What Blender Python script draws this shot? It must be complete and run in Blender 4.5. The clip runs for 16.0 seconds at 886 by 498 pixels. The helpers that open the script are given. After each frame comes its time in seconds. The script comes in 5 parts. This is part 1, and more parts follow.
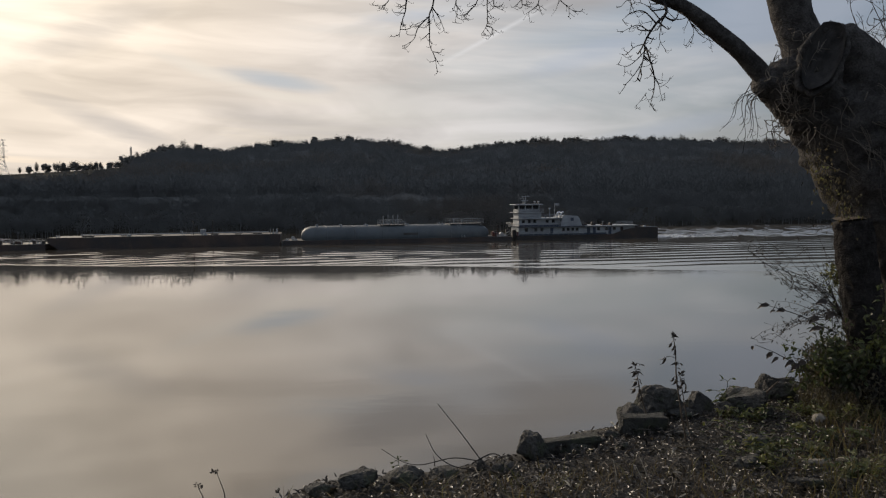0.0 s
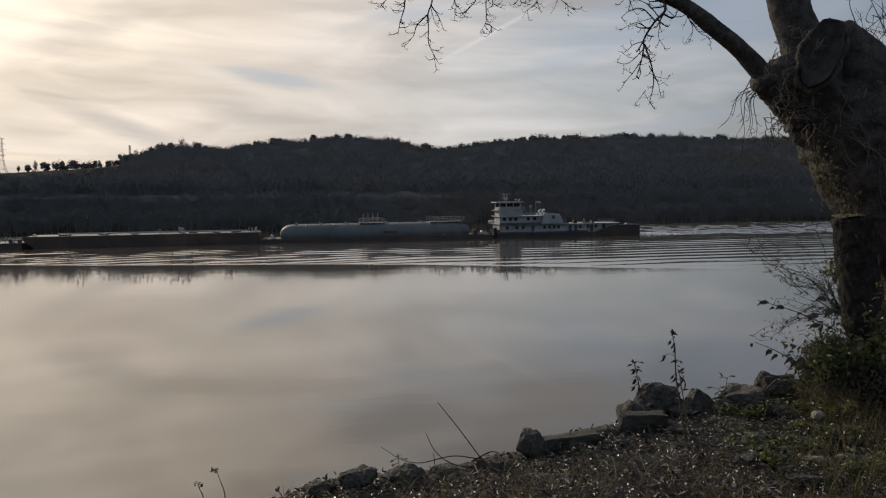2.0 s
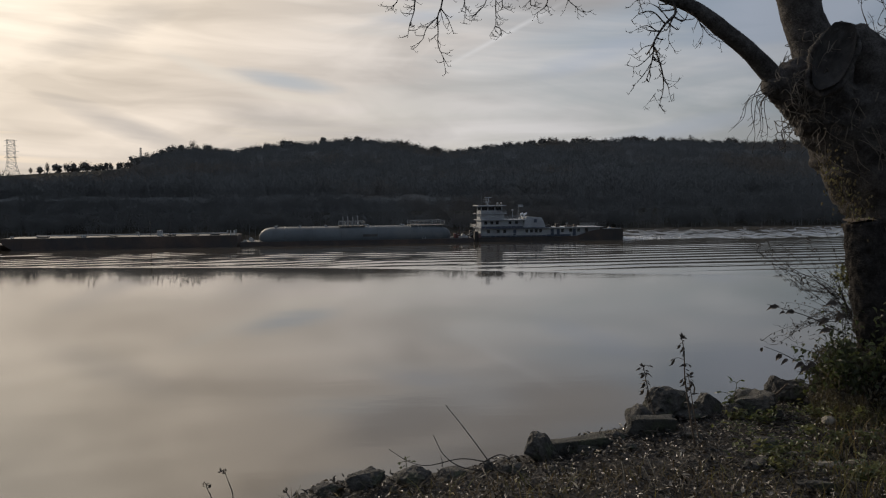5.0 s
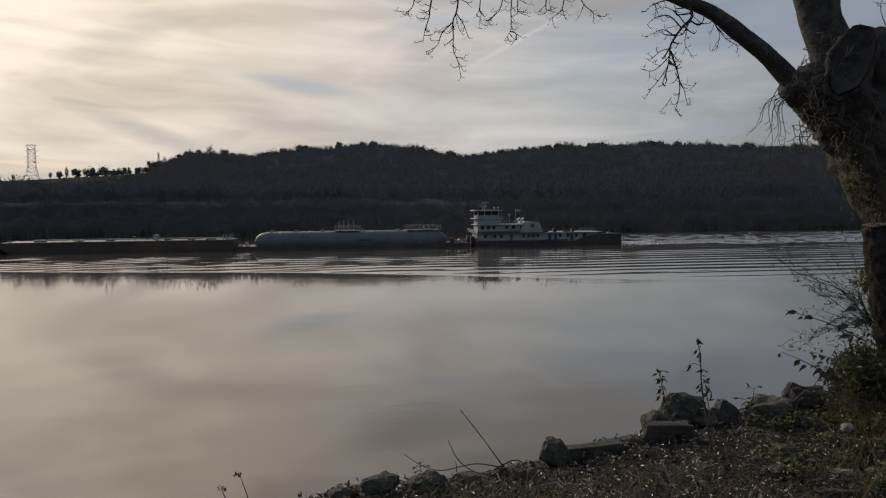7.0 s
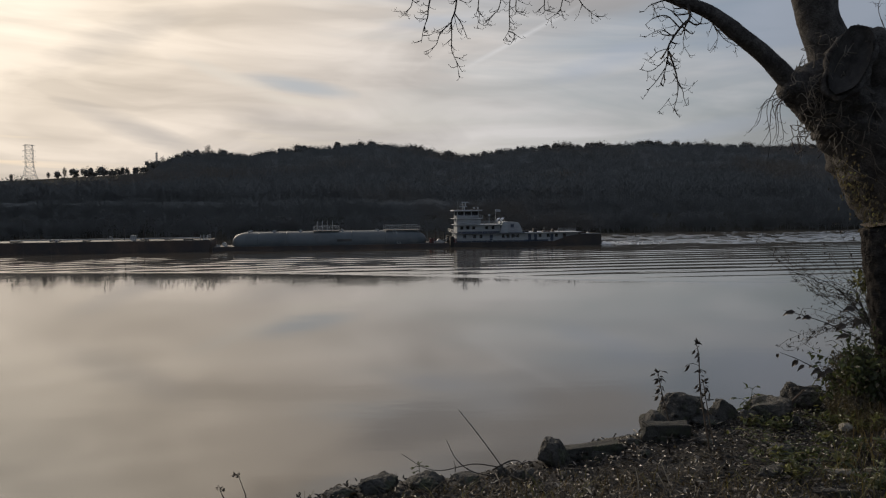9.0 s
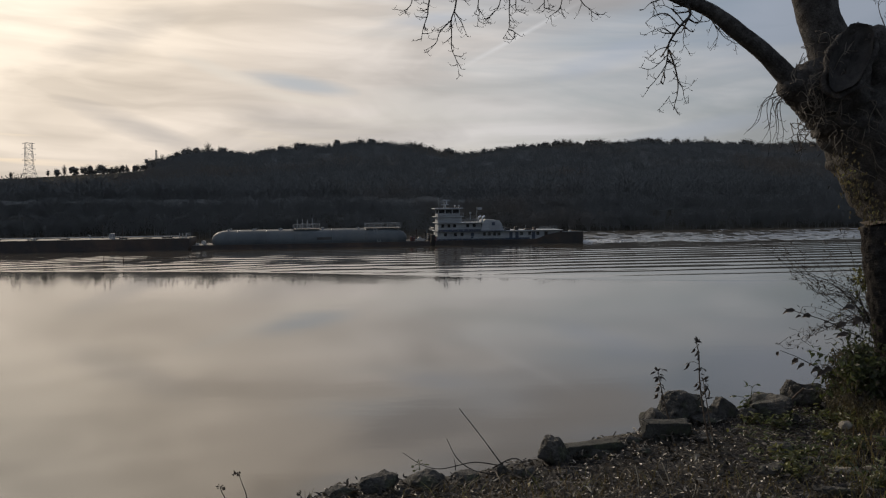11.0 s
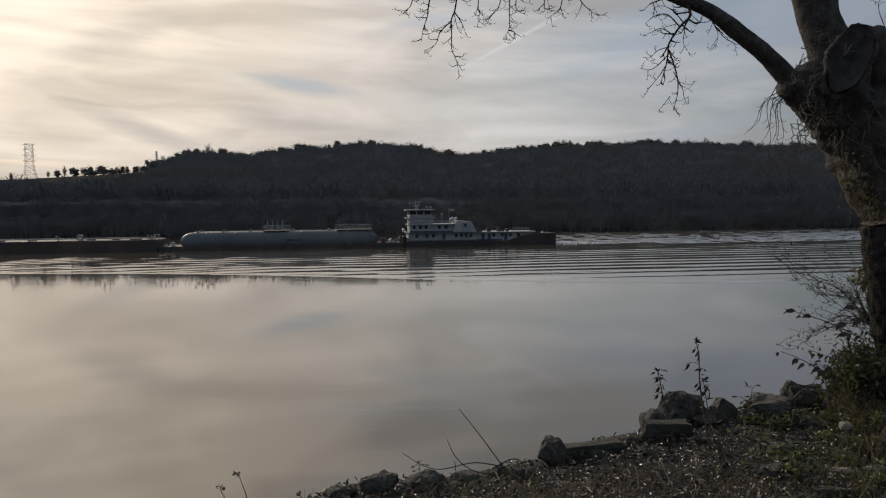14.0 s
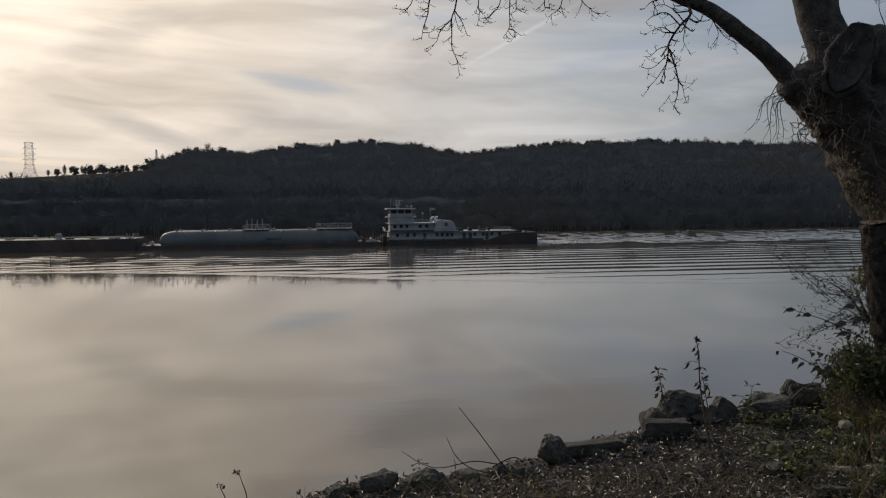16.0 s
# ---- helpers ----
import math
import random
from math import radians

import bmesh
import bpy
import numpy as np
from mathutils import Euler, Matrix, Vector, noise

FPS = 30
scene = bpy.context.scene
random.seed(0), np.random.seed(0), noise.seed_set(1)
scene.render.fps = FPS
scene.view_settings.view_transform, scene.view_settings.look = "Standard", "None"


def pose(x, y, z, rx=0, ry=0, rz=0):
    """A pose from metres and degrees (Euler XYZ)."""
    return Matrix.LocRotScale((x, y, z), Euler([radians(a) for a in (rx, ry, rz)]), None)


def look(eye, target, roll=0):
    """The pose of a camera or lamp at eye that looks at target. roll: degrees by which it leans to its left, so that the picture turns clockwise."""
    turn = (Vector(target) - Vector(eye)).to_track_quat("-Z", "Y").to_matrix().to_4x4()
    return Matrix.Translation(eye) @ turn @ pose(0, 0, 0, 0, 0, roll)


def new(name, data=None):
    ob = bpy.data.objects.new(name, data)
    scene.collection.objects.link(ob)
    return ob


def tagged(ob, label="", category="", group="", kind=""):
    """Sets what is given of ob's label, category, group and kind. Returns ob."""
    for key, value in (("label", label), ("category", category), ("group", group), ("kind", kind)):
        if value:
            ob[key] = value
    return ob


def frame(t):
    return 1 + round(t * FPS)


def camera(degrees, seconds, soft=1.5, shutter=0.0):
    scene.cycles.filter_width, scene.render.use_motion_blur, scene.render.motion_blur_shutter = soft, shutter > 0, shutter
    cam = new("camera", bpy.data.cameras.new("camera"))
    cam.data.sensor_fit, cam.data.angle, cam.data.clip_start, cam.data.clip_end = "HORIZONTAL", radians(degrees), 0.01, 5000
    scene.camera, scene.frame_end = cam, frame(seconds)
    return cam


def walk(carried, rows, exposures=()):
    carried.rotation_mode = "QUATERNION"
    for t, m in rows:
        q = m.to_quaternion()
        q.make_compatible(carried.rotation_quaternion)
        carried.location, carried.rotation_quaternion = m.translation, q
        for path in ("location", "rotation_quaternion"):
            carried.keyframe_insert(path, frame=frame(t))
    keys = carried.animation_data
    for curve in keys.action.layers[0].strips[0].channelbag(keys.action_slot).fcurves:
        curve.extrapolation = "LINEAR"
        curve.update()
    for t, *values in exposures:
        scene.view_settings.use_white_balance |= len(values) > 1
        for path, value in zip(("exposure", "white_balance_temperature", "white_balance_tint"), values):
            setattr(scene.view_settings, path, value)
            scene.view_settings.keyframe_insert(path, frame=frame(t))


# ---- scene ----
cam = camera(60, 16.0, soft=1.2)


def eye_pose(turn, dip, lean, x, z):
    """The held camera: turned to its left, dipped and leaned by degrees, shifted from where the holder stands."""
    return pose(x, 0, 10.8 + z, 90 - dip, 0, turn) @ pose(0, 0, 0, 0, 0, lean)


# seconds, turn, dip, lean, sway sideways, sway upwards
HELD = [
    (0, 0.012, 3.683, -0.655, -0.001, -0.001),
    (0.5, -0.022, 3.913, -0.721, 0.001, 0.001),
    (1, -0.019, 4.166, -0.775, 0.001, 0.001),
    (1.5, -0.034, 3.899, -0.730, -0.001, -0.001),
    (2, -0.038, 3.859, -0.771, -0.001, 0.003),
    (2.5, -0.039, 4.038, -0.748, -0.002, -0.001),
    (3, -0.039, 3.967, -0.757, -0.002, 0.001),
    (3.5, -0.043, 3.504, -0.742, 0.001, 0.001),
    (4, -0.027, 3.638, -0.718, 0.001, -0.001),
    (6.5, 1.782, 3.543, -0.514, 0.002, 0.000),
    (7, 1.765, 3.283, -0.557, 0.004, 0.000),
    (7.5, 1.694, 3.215, -0.551, 0.002, -0.001),
    (8, 1.681, 3.292, -0.588, 0.001, 0.002),
    (8.5, 1.671, 3.291, -0.589, 0.001, 0.003),
    (9, 1.643, 3.291, -0.572, 0.003, 0.002),
    (11.5, 1.638, 3.519, -0.613, 0.002, 0.008),
    (12, 1.648, 3.555, -0.596, 0.003, 0.003),
    (12.5, 1.645, 3.537, -0.573, 0.003, 0.002),
    (13, 1.646, 3.595, -0.571, 0.002, 0.001),
    (13.5, 1.646, 3.595, -0.571, 0.002, 0.001),
    (14, 1.646, 3.381, -0.597, 0.003, 0.002),
    (14.5, 1.645, 3.361, -0.598, 0.003, 0.002),
    (15, 1.646, 3.461, -0.590, 0.003, 0.001),
    (15.5, 1.651, 3.578, -0.611, 0.003, 0.000),
    (16, 1.642, 3.469, -0.562, 0.002, 0.001),
]
walk(cam, [(t, eye_pose(*r)) for t, *r in HELD], exposures=[(0, 0.16), (2, 0.12), (4, 0.06), (6.5, -0.07), (8, -0.02), (16, 0.02)])

# ---- light: a low veiled sun over the river, thin streaky cloud ----
SUN_TURN, SUN_HEIGHT = radians(-36), radians(23)      # clockwise from +y; above the horizon
SUN_DIR = Vector((math.sin(SUN_TURN) * math.cos(SUN_HEIGHT), math.cos(SUN_TURN) * math.cos(SUN_HEIGHT), math.sin(SUN_HEIGHT)))


class Nodes:
    """A small writer of node trees."""

    def __init__(self, tree):
        self.tree = tree
        tree.nodes.clear()

    def add(self, kind, values=(), operation=""):
        n = self.tree.nodes.new(kind)
        if operation:
            n.operation = operation
        for k, v in dict(values).items():
            if isinstance(v, bpy.types.NodeSocket):
                self.tree.links.new(v, n.inputs[k])
            else:
                n.inputs[k].default_value = v
        return n

    def math(self, op, a, b=0.0, c=0.0):
        return self.add("ShaderNodeMath", {0: a, 1: b, 2: c}, operation=op).outputs[0]

    def vec(self, op, a, b=(0, 0, 0)):
        return self.add("ShaderNodeVectorMath", {0: a, 1: b}, operation=op)

    def mix(self, f, a, b, blend="MIX"):
        n = self.add("ShaderNodeMix")
        n.data_type, n.blend_type = "RGBA", blend
        for k, v in ((0, f), (6, a), (7, b)):
            if isinstance(v, bpy.types.NodeSocket):
                self.tree.links.new(v, n.inputs[k])
            else:
                n.inputs[k].default_value = v if k == 0 else (*v[:3], 1)
        return n.outputs[2]

    def ramp(self, f, *stops):
        n = self.add("ShaderNodeValToRGB", {0: f})
        e = n.color_ramp.elements
        while len(e) < len(stops):
            e.new(0.5)
        for q, (p, c) in zip(e, stops):
            q.position, q.color = p, (c, c, c, 1) if isinstance(c, (int, float)) else (*c, 1)
        return n.outputs[0]

    def noise(self, vector, scale, detail=4.0, rough=0.55, distort=0.0):
        return self.add("ShaderNodeTexNoise", {"Vector": vector, "Scale": scale, "Detail": detail, "Roughness": rough, "Distortion": distort}).outputs[0]


world = bpy.data.worlds.new("world")
scene.world = world
world.use_nodes = True
g = Nodes(world.node_tree)
way = g.vec("NORMALIZE", g.add("ShaderNodeTexCoord").outputs["Generated"]).outputs[0]
sky = g.add("ShaderNodeTexSky")
sky.sky_type, sky.sun_disc, sky.sun_elevation, sky.sun_rotation = "NISHITA", False, SUN_HEIGHT, SUN_TURN
sky.air_density, sky.dust_density = 1.2, 2.0
clear = g.mix(1.0, sky.outputs[0], (0.085, 0.085, 0.085), "MULTIPLY")
xyz = g.add("ShaderNodeSeparateXYZ", {0: way}).outputs
height = g.math("MAXIMUM", xyz[2], 0.0)
bearing = g.math("ARCTAN2", xyz[0], xyz[1])
dome = g.add("ShaderNodeCombineXYZ", {0: bearing, 1: g.math("MULTIPLY", height, 3.2), 2: 0.3}).outputs[0]
tilted = g.add("ShaderNodeMapping", {0: dome, 1: (0.35, 0.1, 0), 2: (0, 0, radians(24)), 3: (0.85, 1.45, 1.0)}).outputs[0]
veil = g.noise(tilted, 2.0, 6.0, 0.52, 1.0)
streak = g.noise(g.add("ShaderNodeMapping", {0: tilted, 2: (0, 0, radians(-7)), 3: (0.8, 1.5, 1.0)}).outputs[0], 3.2, 5.0, 0.5, 1.3)
near_sun = g.vec("DOT_PRODUCT", way, tuple(SUN_DIR)).outputs["Value"]
glow = g.math("POWER", g.math("MAXIMUM", near_sun, 0.0), 5.5)
core = g.math("POWER", g.math("MAXIMUM", near_sun, 0.0), 26.0)
wide = g.math("MULTIPLY_ADD", near_sun, 0.5, 0.5)
cover = g.math("ADD", g.math("MULTIPLY", veil, 0.62), g.math("MULTIPLY", streak, 0.38))
cover = g.math("ADD", cover, g.math("MULTIPLY", glow, 0.34))
low = g.math("POWER", g.math("SUBTRACT", 1.0, g.math("MINIMUM", height, 1.0)), 12.0)
cover = g.math("ADD", cover, g.math("MULTIPLY", low, 0.12))
mask = g.ramp(cover, (0.475, 0.0), (0.73, 1.0))
cloud = g.mix(glow, (0.548, 0.561, 0.592), (0.76, 0.615, 0.465))
cloud = g.mix(g.math("MULTIPLY", low, 0.55), cloud, g.mix(glow, (0.62, 0.60, 0.58), (0.575, 0.465, 0.365)))
cloud = g.mix(core, cloud, (1.12, 1.0, 0.84))
shade = g.ramp(streak, (0.36, 0.90), (0.60, 1.04))
cloud = g.mix(1.0, cloud, shade, "MULTIPLY")
billow = g.ramp(g.noise(g.add("ShaderNodeMapping", {0: dome, 1: (2.2, 0.7, 0.4), 2: (0, 0, radians(16)), 3: (1.0, 1.25, 1.0)}).outputs[0], 4.2, 4.0, 0.5, 0.8), (0.36, 0.84), (0.60, 1.10))
cloud = g.mix(1.0, cloud, billow, "MULTIPLY")
blue = g.mix(0.55, clear, g.mix(glow, (0.29, 0.345, 0.455), (0.46, 0.43, 0.38)))
# an old vapour trail, a faint straight band on the sky
TRAIL_A, TRAIL_B = Vector((0.7, 100.0, 28.6)) - Vector((0, 0, 10.8)), Vector((14.1, 100.0, 35.6)) - Vector((0, 0, 10.8))
TRAIL_N = TRAIL_A.cross(TRAIL_B).normalized()
TRAIL_M = (TRAIL_A.normalized() + TRAIL_B.normalized()).normalized()
off = g.math("ABSOLUTE", g.vec("DOT_PRODUCT", way, tuple(TRAIL_N)).outputs["Value"])
along = g.vec("DOT_PRODUCT", way, tuple(TRAIL_M)).outputs["Value"]
trail = g.math("MULTIPLY", g.ramp(off, (0.0005, 1.0), (0.0028, 0.0)), g.ramp(along, (0.9960, 0.0), (0.9990, 1.0)))
whole = g.mix(mask, blue, cloud)
elevation = g.math("ARCSINE", xyz[2])


def wisp(turn, rise, long, tall, lean, ragged=1.6):
    """A soft-edged streak of the sky about one bearing and height, in degrees."""
    c, q = math.cos(radians(lean)), math.sin(radians(lean))
    dx, dy = g.math("SUBTRACT", bearing, radians(turn)), g.math("SUBTRACT", elevation, radians(rise))
    a = g.math("MULTIPLY", g.math("ADD", g.math("MULTIPLY", dx, c), g.math("MULTIPLY", dy, q)), 1 / radians(long))
    b = g.math("MULTIPLY", g.math("SUBTRACT", g.math("MULTIPLY", dy, c), g.math("MULTIPLY", dx, q)), 1 / radians(tall))
    d = g.math("ADD", g.math("MULTIPLY", a, a), g.math("MULTIPLY", b, b))
    d = g.math("ADD", d, g.math("MULTIPLY", g.math("SUBTRACT", streak, 0.5), ragged))
    return g.ramp(d, (0.0, 1.0), (0.45, 0.45), (1.0, 0.0))


# rifts of blue and thicker grey bands in the veil
whole = g.mix(g.math("MULTIPLY", wisp(-12.3, 8.7, 4.6, 0.75, -8), 0.85), whole, (0.425, 0.45, 0.475))
for turn, rise, long, tall, lean, much in ((11.0, 10.3, 5.5, 1.1, 14, 0.6), (24.0, 12.5, 9.0, 4.0, 18, 0.8), (17.0, 5.0, 6.5, 0.9, 9, 0.45), (-2.0, 13.2, 5.0, 0.7, 6, 0.4)):
    whole = g.mix(g.math("MULTIPLY", wisp(turn, rise, long, tall, lean), much), whole, (0.42, 0.468, 0.56))
# bands centred above 15 degrees are out of view, added to dim the water
for turn, rise, long, tall, lean, much in ((-23.0, 5.3, 6.0, 1.0, -19, 0.7), (-13.0, 6.1, 5.0, 1.2, -10, 0.4), (-24.0, 11.5, 6.0, 1.4, 24, 0.35), (-3.0, 16.5, 7.0, 2.6, -10, 0.8), (4.0, 17.5, 8.0, 3.2, -12, 0.9), (9.0, 14.6, 9.0, 2.8, 10, 0.7), (13.0, 23.0, 10.0, 3.4, 10, 0.9), (20.0, 17.0, 7.0, 2.6, 12, 0.8)):
    whole = g.mix(g.math("MULTIPLY", wisp(turn, rise, long, tall, lean), much), whole, (0.375, 0.352, 0.34))
for turn, rise, long, tall, lean, much in ((-17.0, 9.2, 4.5, 0.6, -18, 0.6), (-11.5, 7.5, 4.2, 0.45, -7, 0.6)):
    whole = g.mix(g.math("MULTIPLY", wisp(turn, rise, long, tall, lean), much), whole, (0.72, 0.66, 0.58))
whole = g.mix(g.math("MULTIPLY", trail, 0.30), whole, (0.86, 0.86, 0.88))
dim = g.ramp(wide, (0.0, 0.78), (0.76, 0.66), (0.94, 0.98))
whole = g.mix(1.0, whole, dim, "MULTIPLY")
whole = g.mix(1.0, whole, g.ramp(height, (0.20, 0.73), (0.60, 0.80)), "MULTIPLY")
g.add("ShaderNodeOutputWorld", {0: g.add("ShaderNodeBackground", {0: whole, 1: 1.50}).outputs[0]})

sun = new("sun", bpy.data.lights.new("sun", "SUN"))
sun.data.energy, sun.data.angle, sun.data.color = 2.3, radians(3), (1.0, 0.86, 0.68)
sun.matrix_world = look(SUN_DIR * 100, (0, 0, 0))

# ---- materials ----
def material(name, base, rough=0.8, second=None, scale=3.0, fine=40.0, bump=0.3, metal=0.0, spread=0.25, island=0.0, depth=0.01, spec=0.5, third=None, thin=0.0, lean=None):
    """A surface of two tones mixed by coarse and fine noise, with relief, in metres of the thing's own space."""
    m = bpy.data.materials.new(name)
    m.use_nodes = True
    q = Nodes(m.node_tree)
    at = q.add("ShaderNodeTexCoord").outputs["Object"]
    coarse, grain = q.noise(at, scale, 5.0, 0.6, 0.4), q.noise(at, fine, 4.0, 0.65)
    second = second or tuple(c * 0.6 for c in base)
    tone = q.mix(q.ramp(coarse, (0.36, 0.0), (0.66, 1.0)), base, second)
    if third:
        tone = q.mix(q.ramp(q.noise(at, scale * 0.45, 6.0, 0.65), (0.52, 0.0), (0.62, 1.0)), tone, third)
    tone = q.mix(1.0, tone, q.ramp(grain, (0.25, 1 - spread), (0.75, 1 + spread)), "MULTIPLY")
    if island:
        tone = q.mix(1.0, tone, q.ramp(q.add("ShaderNodeNewGeometry").outputs["Random Per Island"], (0.0, 1 - island), (1.0, 1 + island)), "MULTIPLY")
    b = q.add("ShaderNodeBump", {"Strength": bump, "Distance": depth, "Height": q.math("ADD", coarse, q.math("MULTIPLY", grain, 0.5))})
    r = q.ramp(grain, (0.2, max(0.02, rough - 0.12)), (0.8, min(1.0, rough + 0.12)))
    face = b.outputs[0]
    if lean:
        # crowns of fine twigs take the light as one soft mass
        own = q.add("ShaderNodeVectorMath", {0: face, "Scale": 0.16}, "SCALE").outputs[0]
        face = q.vec("NORMALIZE", q.vec("ADD", own, lean).outputs[0]).outputs[0]
    s = q.add("ShaderNodeBsdfPrincipled", {"Base Color": tone, "Roughness": r, "Metallic": metal, "Normal": face, "Specular IOR Level": spec})
    out = s.outputs[0]
    if thin:
        lit = q.add("ShaderNodeBsdfTranslucent", {0: q.mix(1.0, tone, (1.5, 1.4, 0.9), "MULTIPLY")})
        out = q.add("ShaderNodeMixShader", {0: thin, 1: out, 2: lit.outputs[0]}).outputs[0]
    q.add("ShaderNodeOutputMaterial", {0: out})
    return m


def water_material():
    m = bpy.data.materials.new("river_water")
    m.use_nodes = True
    q = Nodes(m.node_tree)
    at = q.add("ShaderNodeNewGeometry").outputs["Position"]
    swell = q.noise(q.add("ShaderNodeMapping", {0: at, 3: (0.05, 0.16, 0.1)}).outputs[0], 1.0, 3.0, 0.5, 0.6)
    ripple = q.noise(q.add("ShaderNodeMapping", {0: at, 3: (0.5, 1.6, 1.0)}).outputs[0], 1.0, 3.0, 0.55, 0.4)
    patch = q.ramp(q.noise(q.add("ShaderNodeMapping", {0: at, 3: (0.012, 0.03, 0.1)}).outputs[0], 1.0, 4.0, 0.6, 1.0), (0.45, 0.25), (0.62, 0.9))
    lap = q.noise(q.add("ShaderNodeMapping", {0: at, 3: (0.09, 0.75, 0.1)}).outputs[0], 1.0, 2.0, 0.5, 0.3)
    swell = q.math("ADD", swell, q.math("MULTIPLY", q.math("MULTIPLY", lap, 0.7), patch))
    high = q.math("ADD", q.math("MULTIPLY", swell, 0.006), q.math("MULTIPLY", q.math("MULTIPLY", ripple, 0.0035), patch))
    b = q.add("ShaderNodeBump", {"Strength": 1.0, "Distance": 1.0, "Height": high})
    mud = q.mix(lap, (0.074, 0.064, 0.051), (0.084, 0.073, 0.058))
    s = q.add("ShaderNodeBsdfPrincipled", {"Base Color": mud, "Roughness": 0.04, "IOR": 1.85, "Normal": b.outputs[0]})
    q.add("ShaderNodeOutputMaterial", {0: s.outputs[0]})
    return m


WATER = water_material()
BANK = material("bank_soil", (0.022, 0.018, 0.014), 0.95, (0.011, 0.009, 0.008), 4.0, 45, 0.8, third=(0.032, 0.027, 0.016), spread=0.5, depth=0.03)
HILL = material("dry_hill_grass", (0.080, 0.075, 0.065), 0.95, (0.064, 0.060, 0.051), 0.02, 0.4, 0.4, third=(0.056, 0.052, 0.043), spec=0.0)
# base lightened evenly, so the hill's haze sits in the woods' colour
WOODS = material("bare_woods_with_haze", (0.162, 0.163, 0.160), 0.95, (0.138, 0.139, 0.135), 0.012, 0.25, 0.0, island=0.06, third=(0.176, 0.152, 0.130), spread=0.12, spec=0.0, lean=(0.0, -0.75, 0.65))
# raised base colour imitates haze in front of the skyline trees
TWIGS = material("ridge_twigs_with_haze", (0.150, 0.142, 0.132), 0.9, (0.085, 0.078, 0.066), 0.02, 0.5, 0.0, island=0.3, spec=0.1)
BARK = material("furrowed_bark", (0.092, 0.085, 0.080), 0.95, (0.038, 0.034, 0.032), 9.0, 55, 1.0, spread=0.5, depth=0.03, spec=0.15)
STUMP = material("dark_old_bark", (0.046, 0.041, 0.038), 0.95, (0.018, 0.016, 0.015), 12.0, 60, 1.0, spread=0.5, depth=0.03, spec=0.1)
CUT = material("cut_wood", (0.050, 0.044, 0.040), 0.95, (0.018, 0.016, 0.015), 9.0, 60, 1.0, spread=0.4, depth=0.01)
VINE = material("dry_vine", (0.150, 0.128, 0.104), 0.8, (0.080, 0.066, 0.053), 6.0, 50, 0.3, island=0.3)
TWIG = material("dark_twig", (0.050, 0.040, 0.034), 0.85, (0.030, 0.025, 0.022), 8.0, 60, 0.3)
ROCK = material("grey_rock", (0.078, 0.073, 0.065), 0.9, (0.010, 0.009, 0.008), 11.0, 42, 1.0, spread=0.5, depth=0.04, third=(0.060, 0.064, 0.040))
CONCRETE = material("weathered_concrete", (0.050, 0.048, 0.041), 0.9, (0.018, 0.017, 0.014), 9.0, 60, 1.0, spread=0.5, depth=0.03, third=(0.040, 0.044, 0.026))
BUFF = material("buff_stone_and_bare_wood", (0.26, 0.23, 0.185), 0.85, (0.16, 0.14, 0.11), 8.0, 60, 0.5, spread=0.3)
STALK = material("dead_stalk", (0.095, 0.070, 0.050), 0.85, (0.06, 0.045, 0.032), 9.0, 70, 0.3)
DRYLEAF = material("dry_leaf", (0.036, 0.029, 0.023), 0.36, (0.014, 0.011, 0.009), 7.0, 60, 0.4, island=0.9, spec=0.5, thin=0.25)
WITHERED = material("withered_leaf", (0.050, 0.038, 0.030), 0.6, (0.025, 0.019, 0.016), 9.0, 70, 0.5, island=0.5, spec=0.5, thin=0.08)
BRUSH = material("dead_brush", (0.088, 0.076, 0.050), 0.7, (0.042, 0.038, 0.027), 4.0, 50, 0.3, island=0.6, thin=0.3)
# pale grey base paints part of the litter's glints
GREYLEAF = material("glint_grey_leaf", (0.230, 0.205, 0.175), 0.5, (0.078, 0.062, 0.050), 6.0, 55, 0.4, island=0.9, spec=0.5, thin=0.1)
GREENLEAF = material("green_leaf", (0.066, 0.082, 0.036), 0.42, (0.034, 0.044, 0.020), 5.0, 50, 0.3, island=0.5, spec=0.4, thin=0.4)
YELLOWLEAF = material("yellow_green_leaf", (0.125, 0.132, 0.062), 0.5, (0.080, 0.090, 0.040), 5.0, 50, 0.3, island=0.4, thin=0.4)
GRASS = material("autumn_grass", (0.085, 0.090, 0.035), 0.8, (0.12, 0.095, 0.050), 1.5, 30, 0.2, island=0.5, spec=0.2, thin=0.3)
STRAW = material("straw", (0.46, 0.43, 0.38), 0.5, (0.18, 0.15, 0.115), 3.0, 30, 0.2, island=0.5, thin=0.2)
DRYGRASS = material("dry_brown_grass", (0.105, 0.082, 0.056), 0.7, (0.060, 0.048, 0.034), 2.0, 40, 0.2, island=0.6, spec=0.2, thin=0.3)
HULL = material("black_hull_paint", (0.022, 0.021, 0.021), 0.75, (0.045, 0.034, 0.028), 0.25, 2.0, 0.2, third=(0.060, 0.040, 0.030))
BARGE = material("rusty_barge_paint", (0.040, 0.036, 0.036), 0.8, (0.065, 0.045, 0.036), 0.18, 2.2, 0.2, third=(0.085, 0.058, 0.045))
DECK = material("worn_deck", (0.075, 0.072, 0.070), 0.8, (0.045, 0.042, 0.040), 0.3, 3.0, 0.2)
WHITE = material("white_boat_paint", (0.36, 0.38, 0.40), 0.7, (0.25, 0.26, 0.275), 0.35, 4.0, 0.1, spread=0.06)
BLUE = material("blue_trim_paint", (0.040, 0.055, 0.090), 0.5, (0.03, 0.04, 0.065), 0.5, 4.0, 0.1)
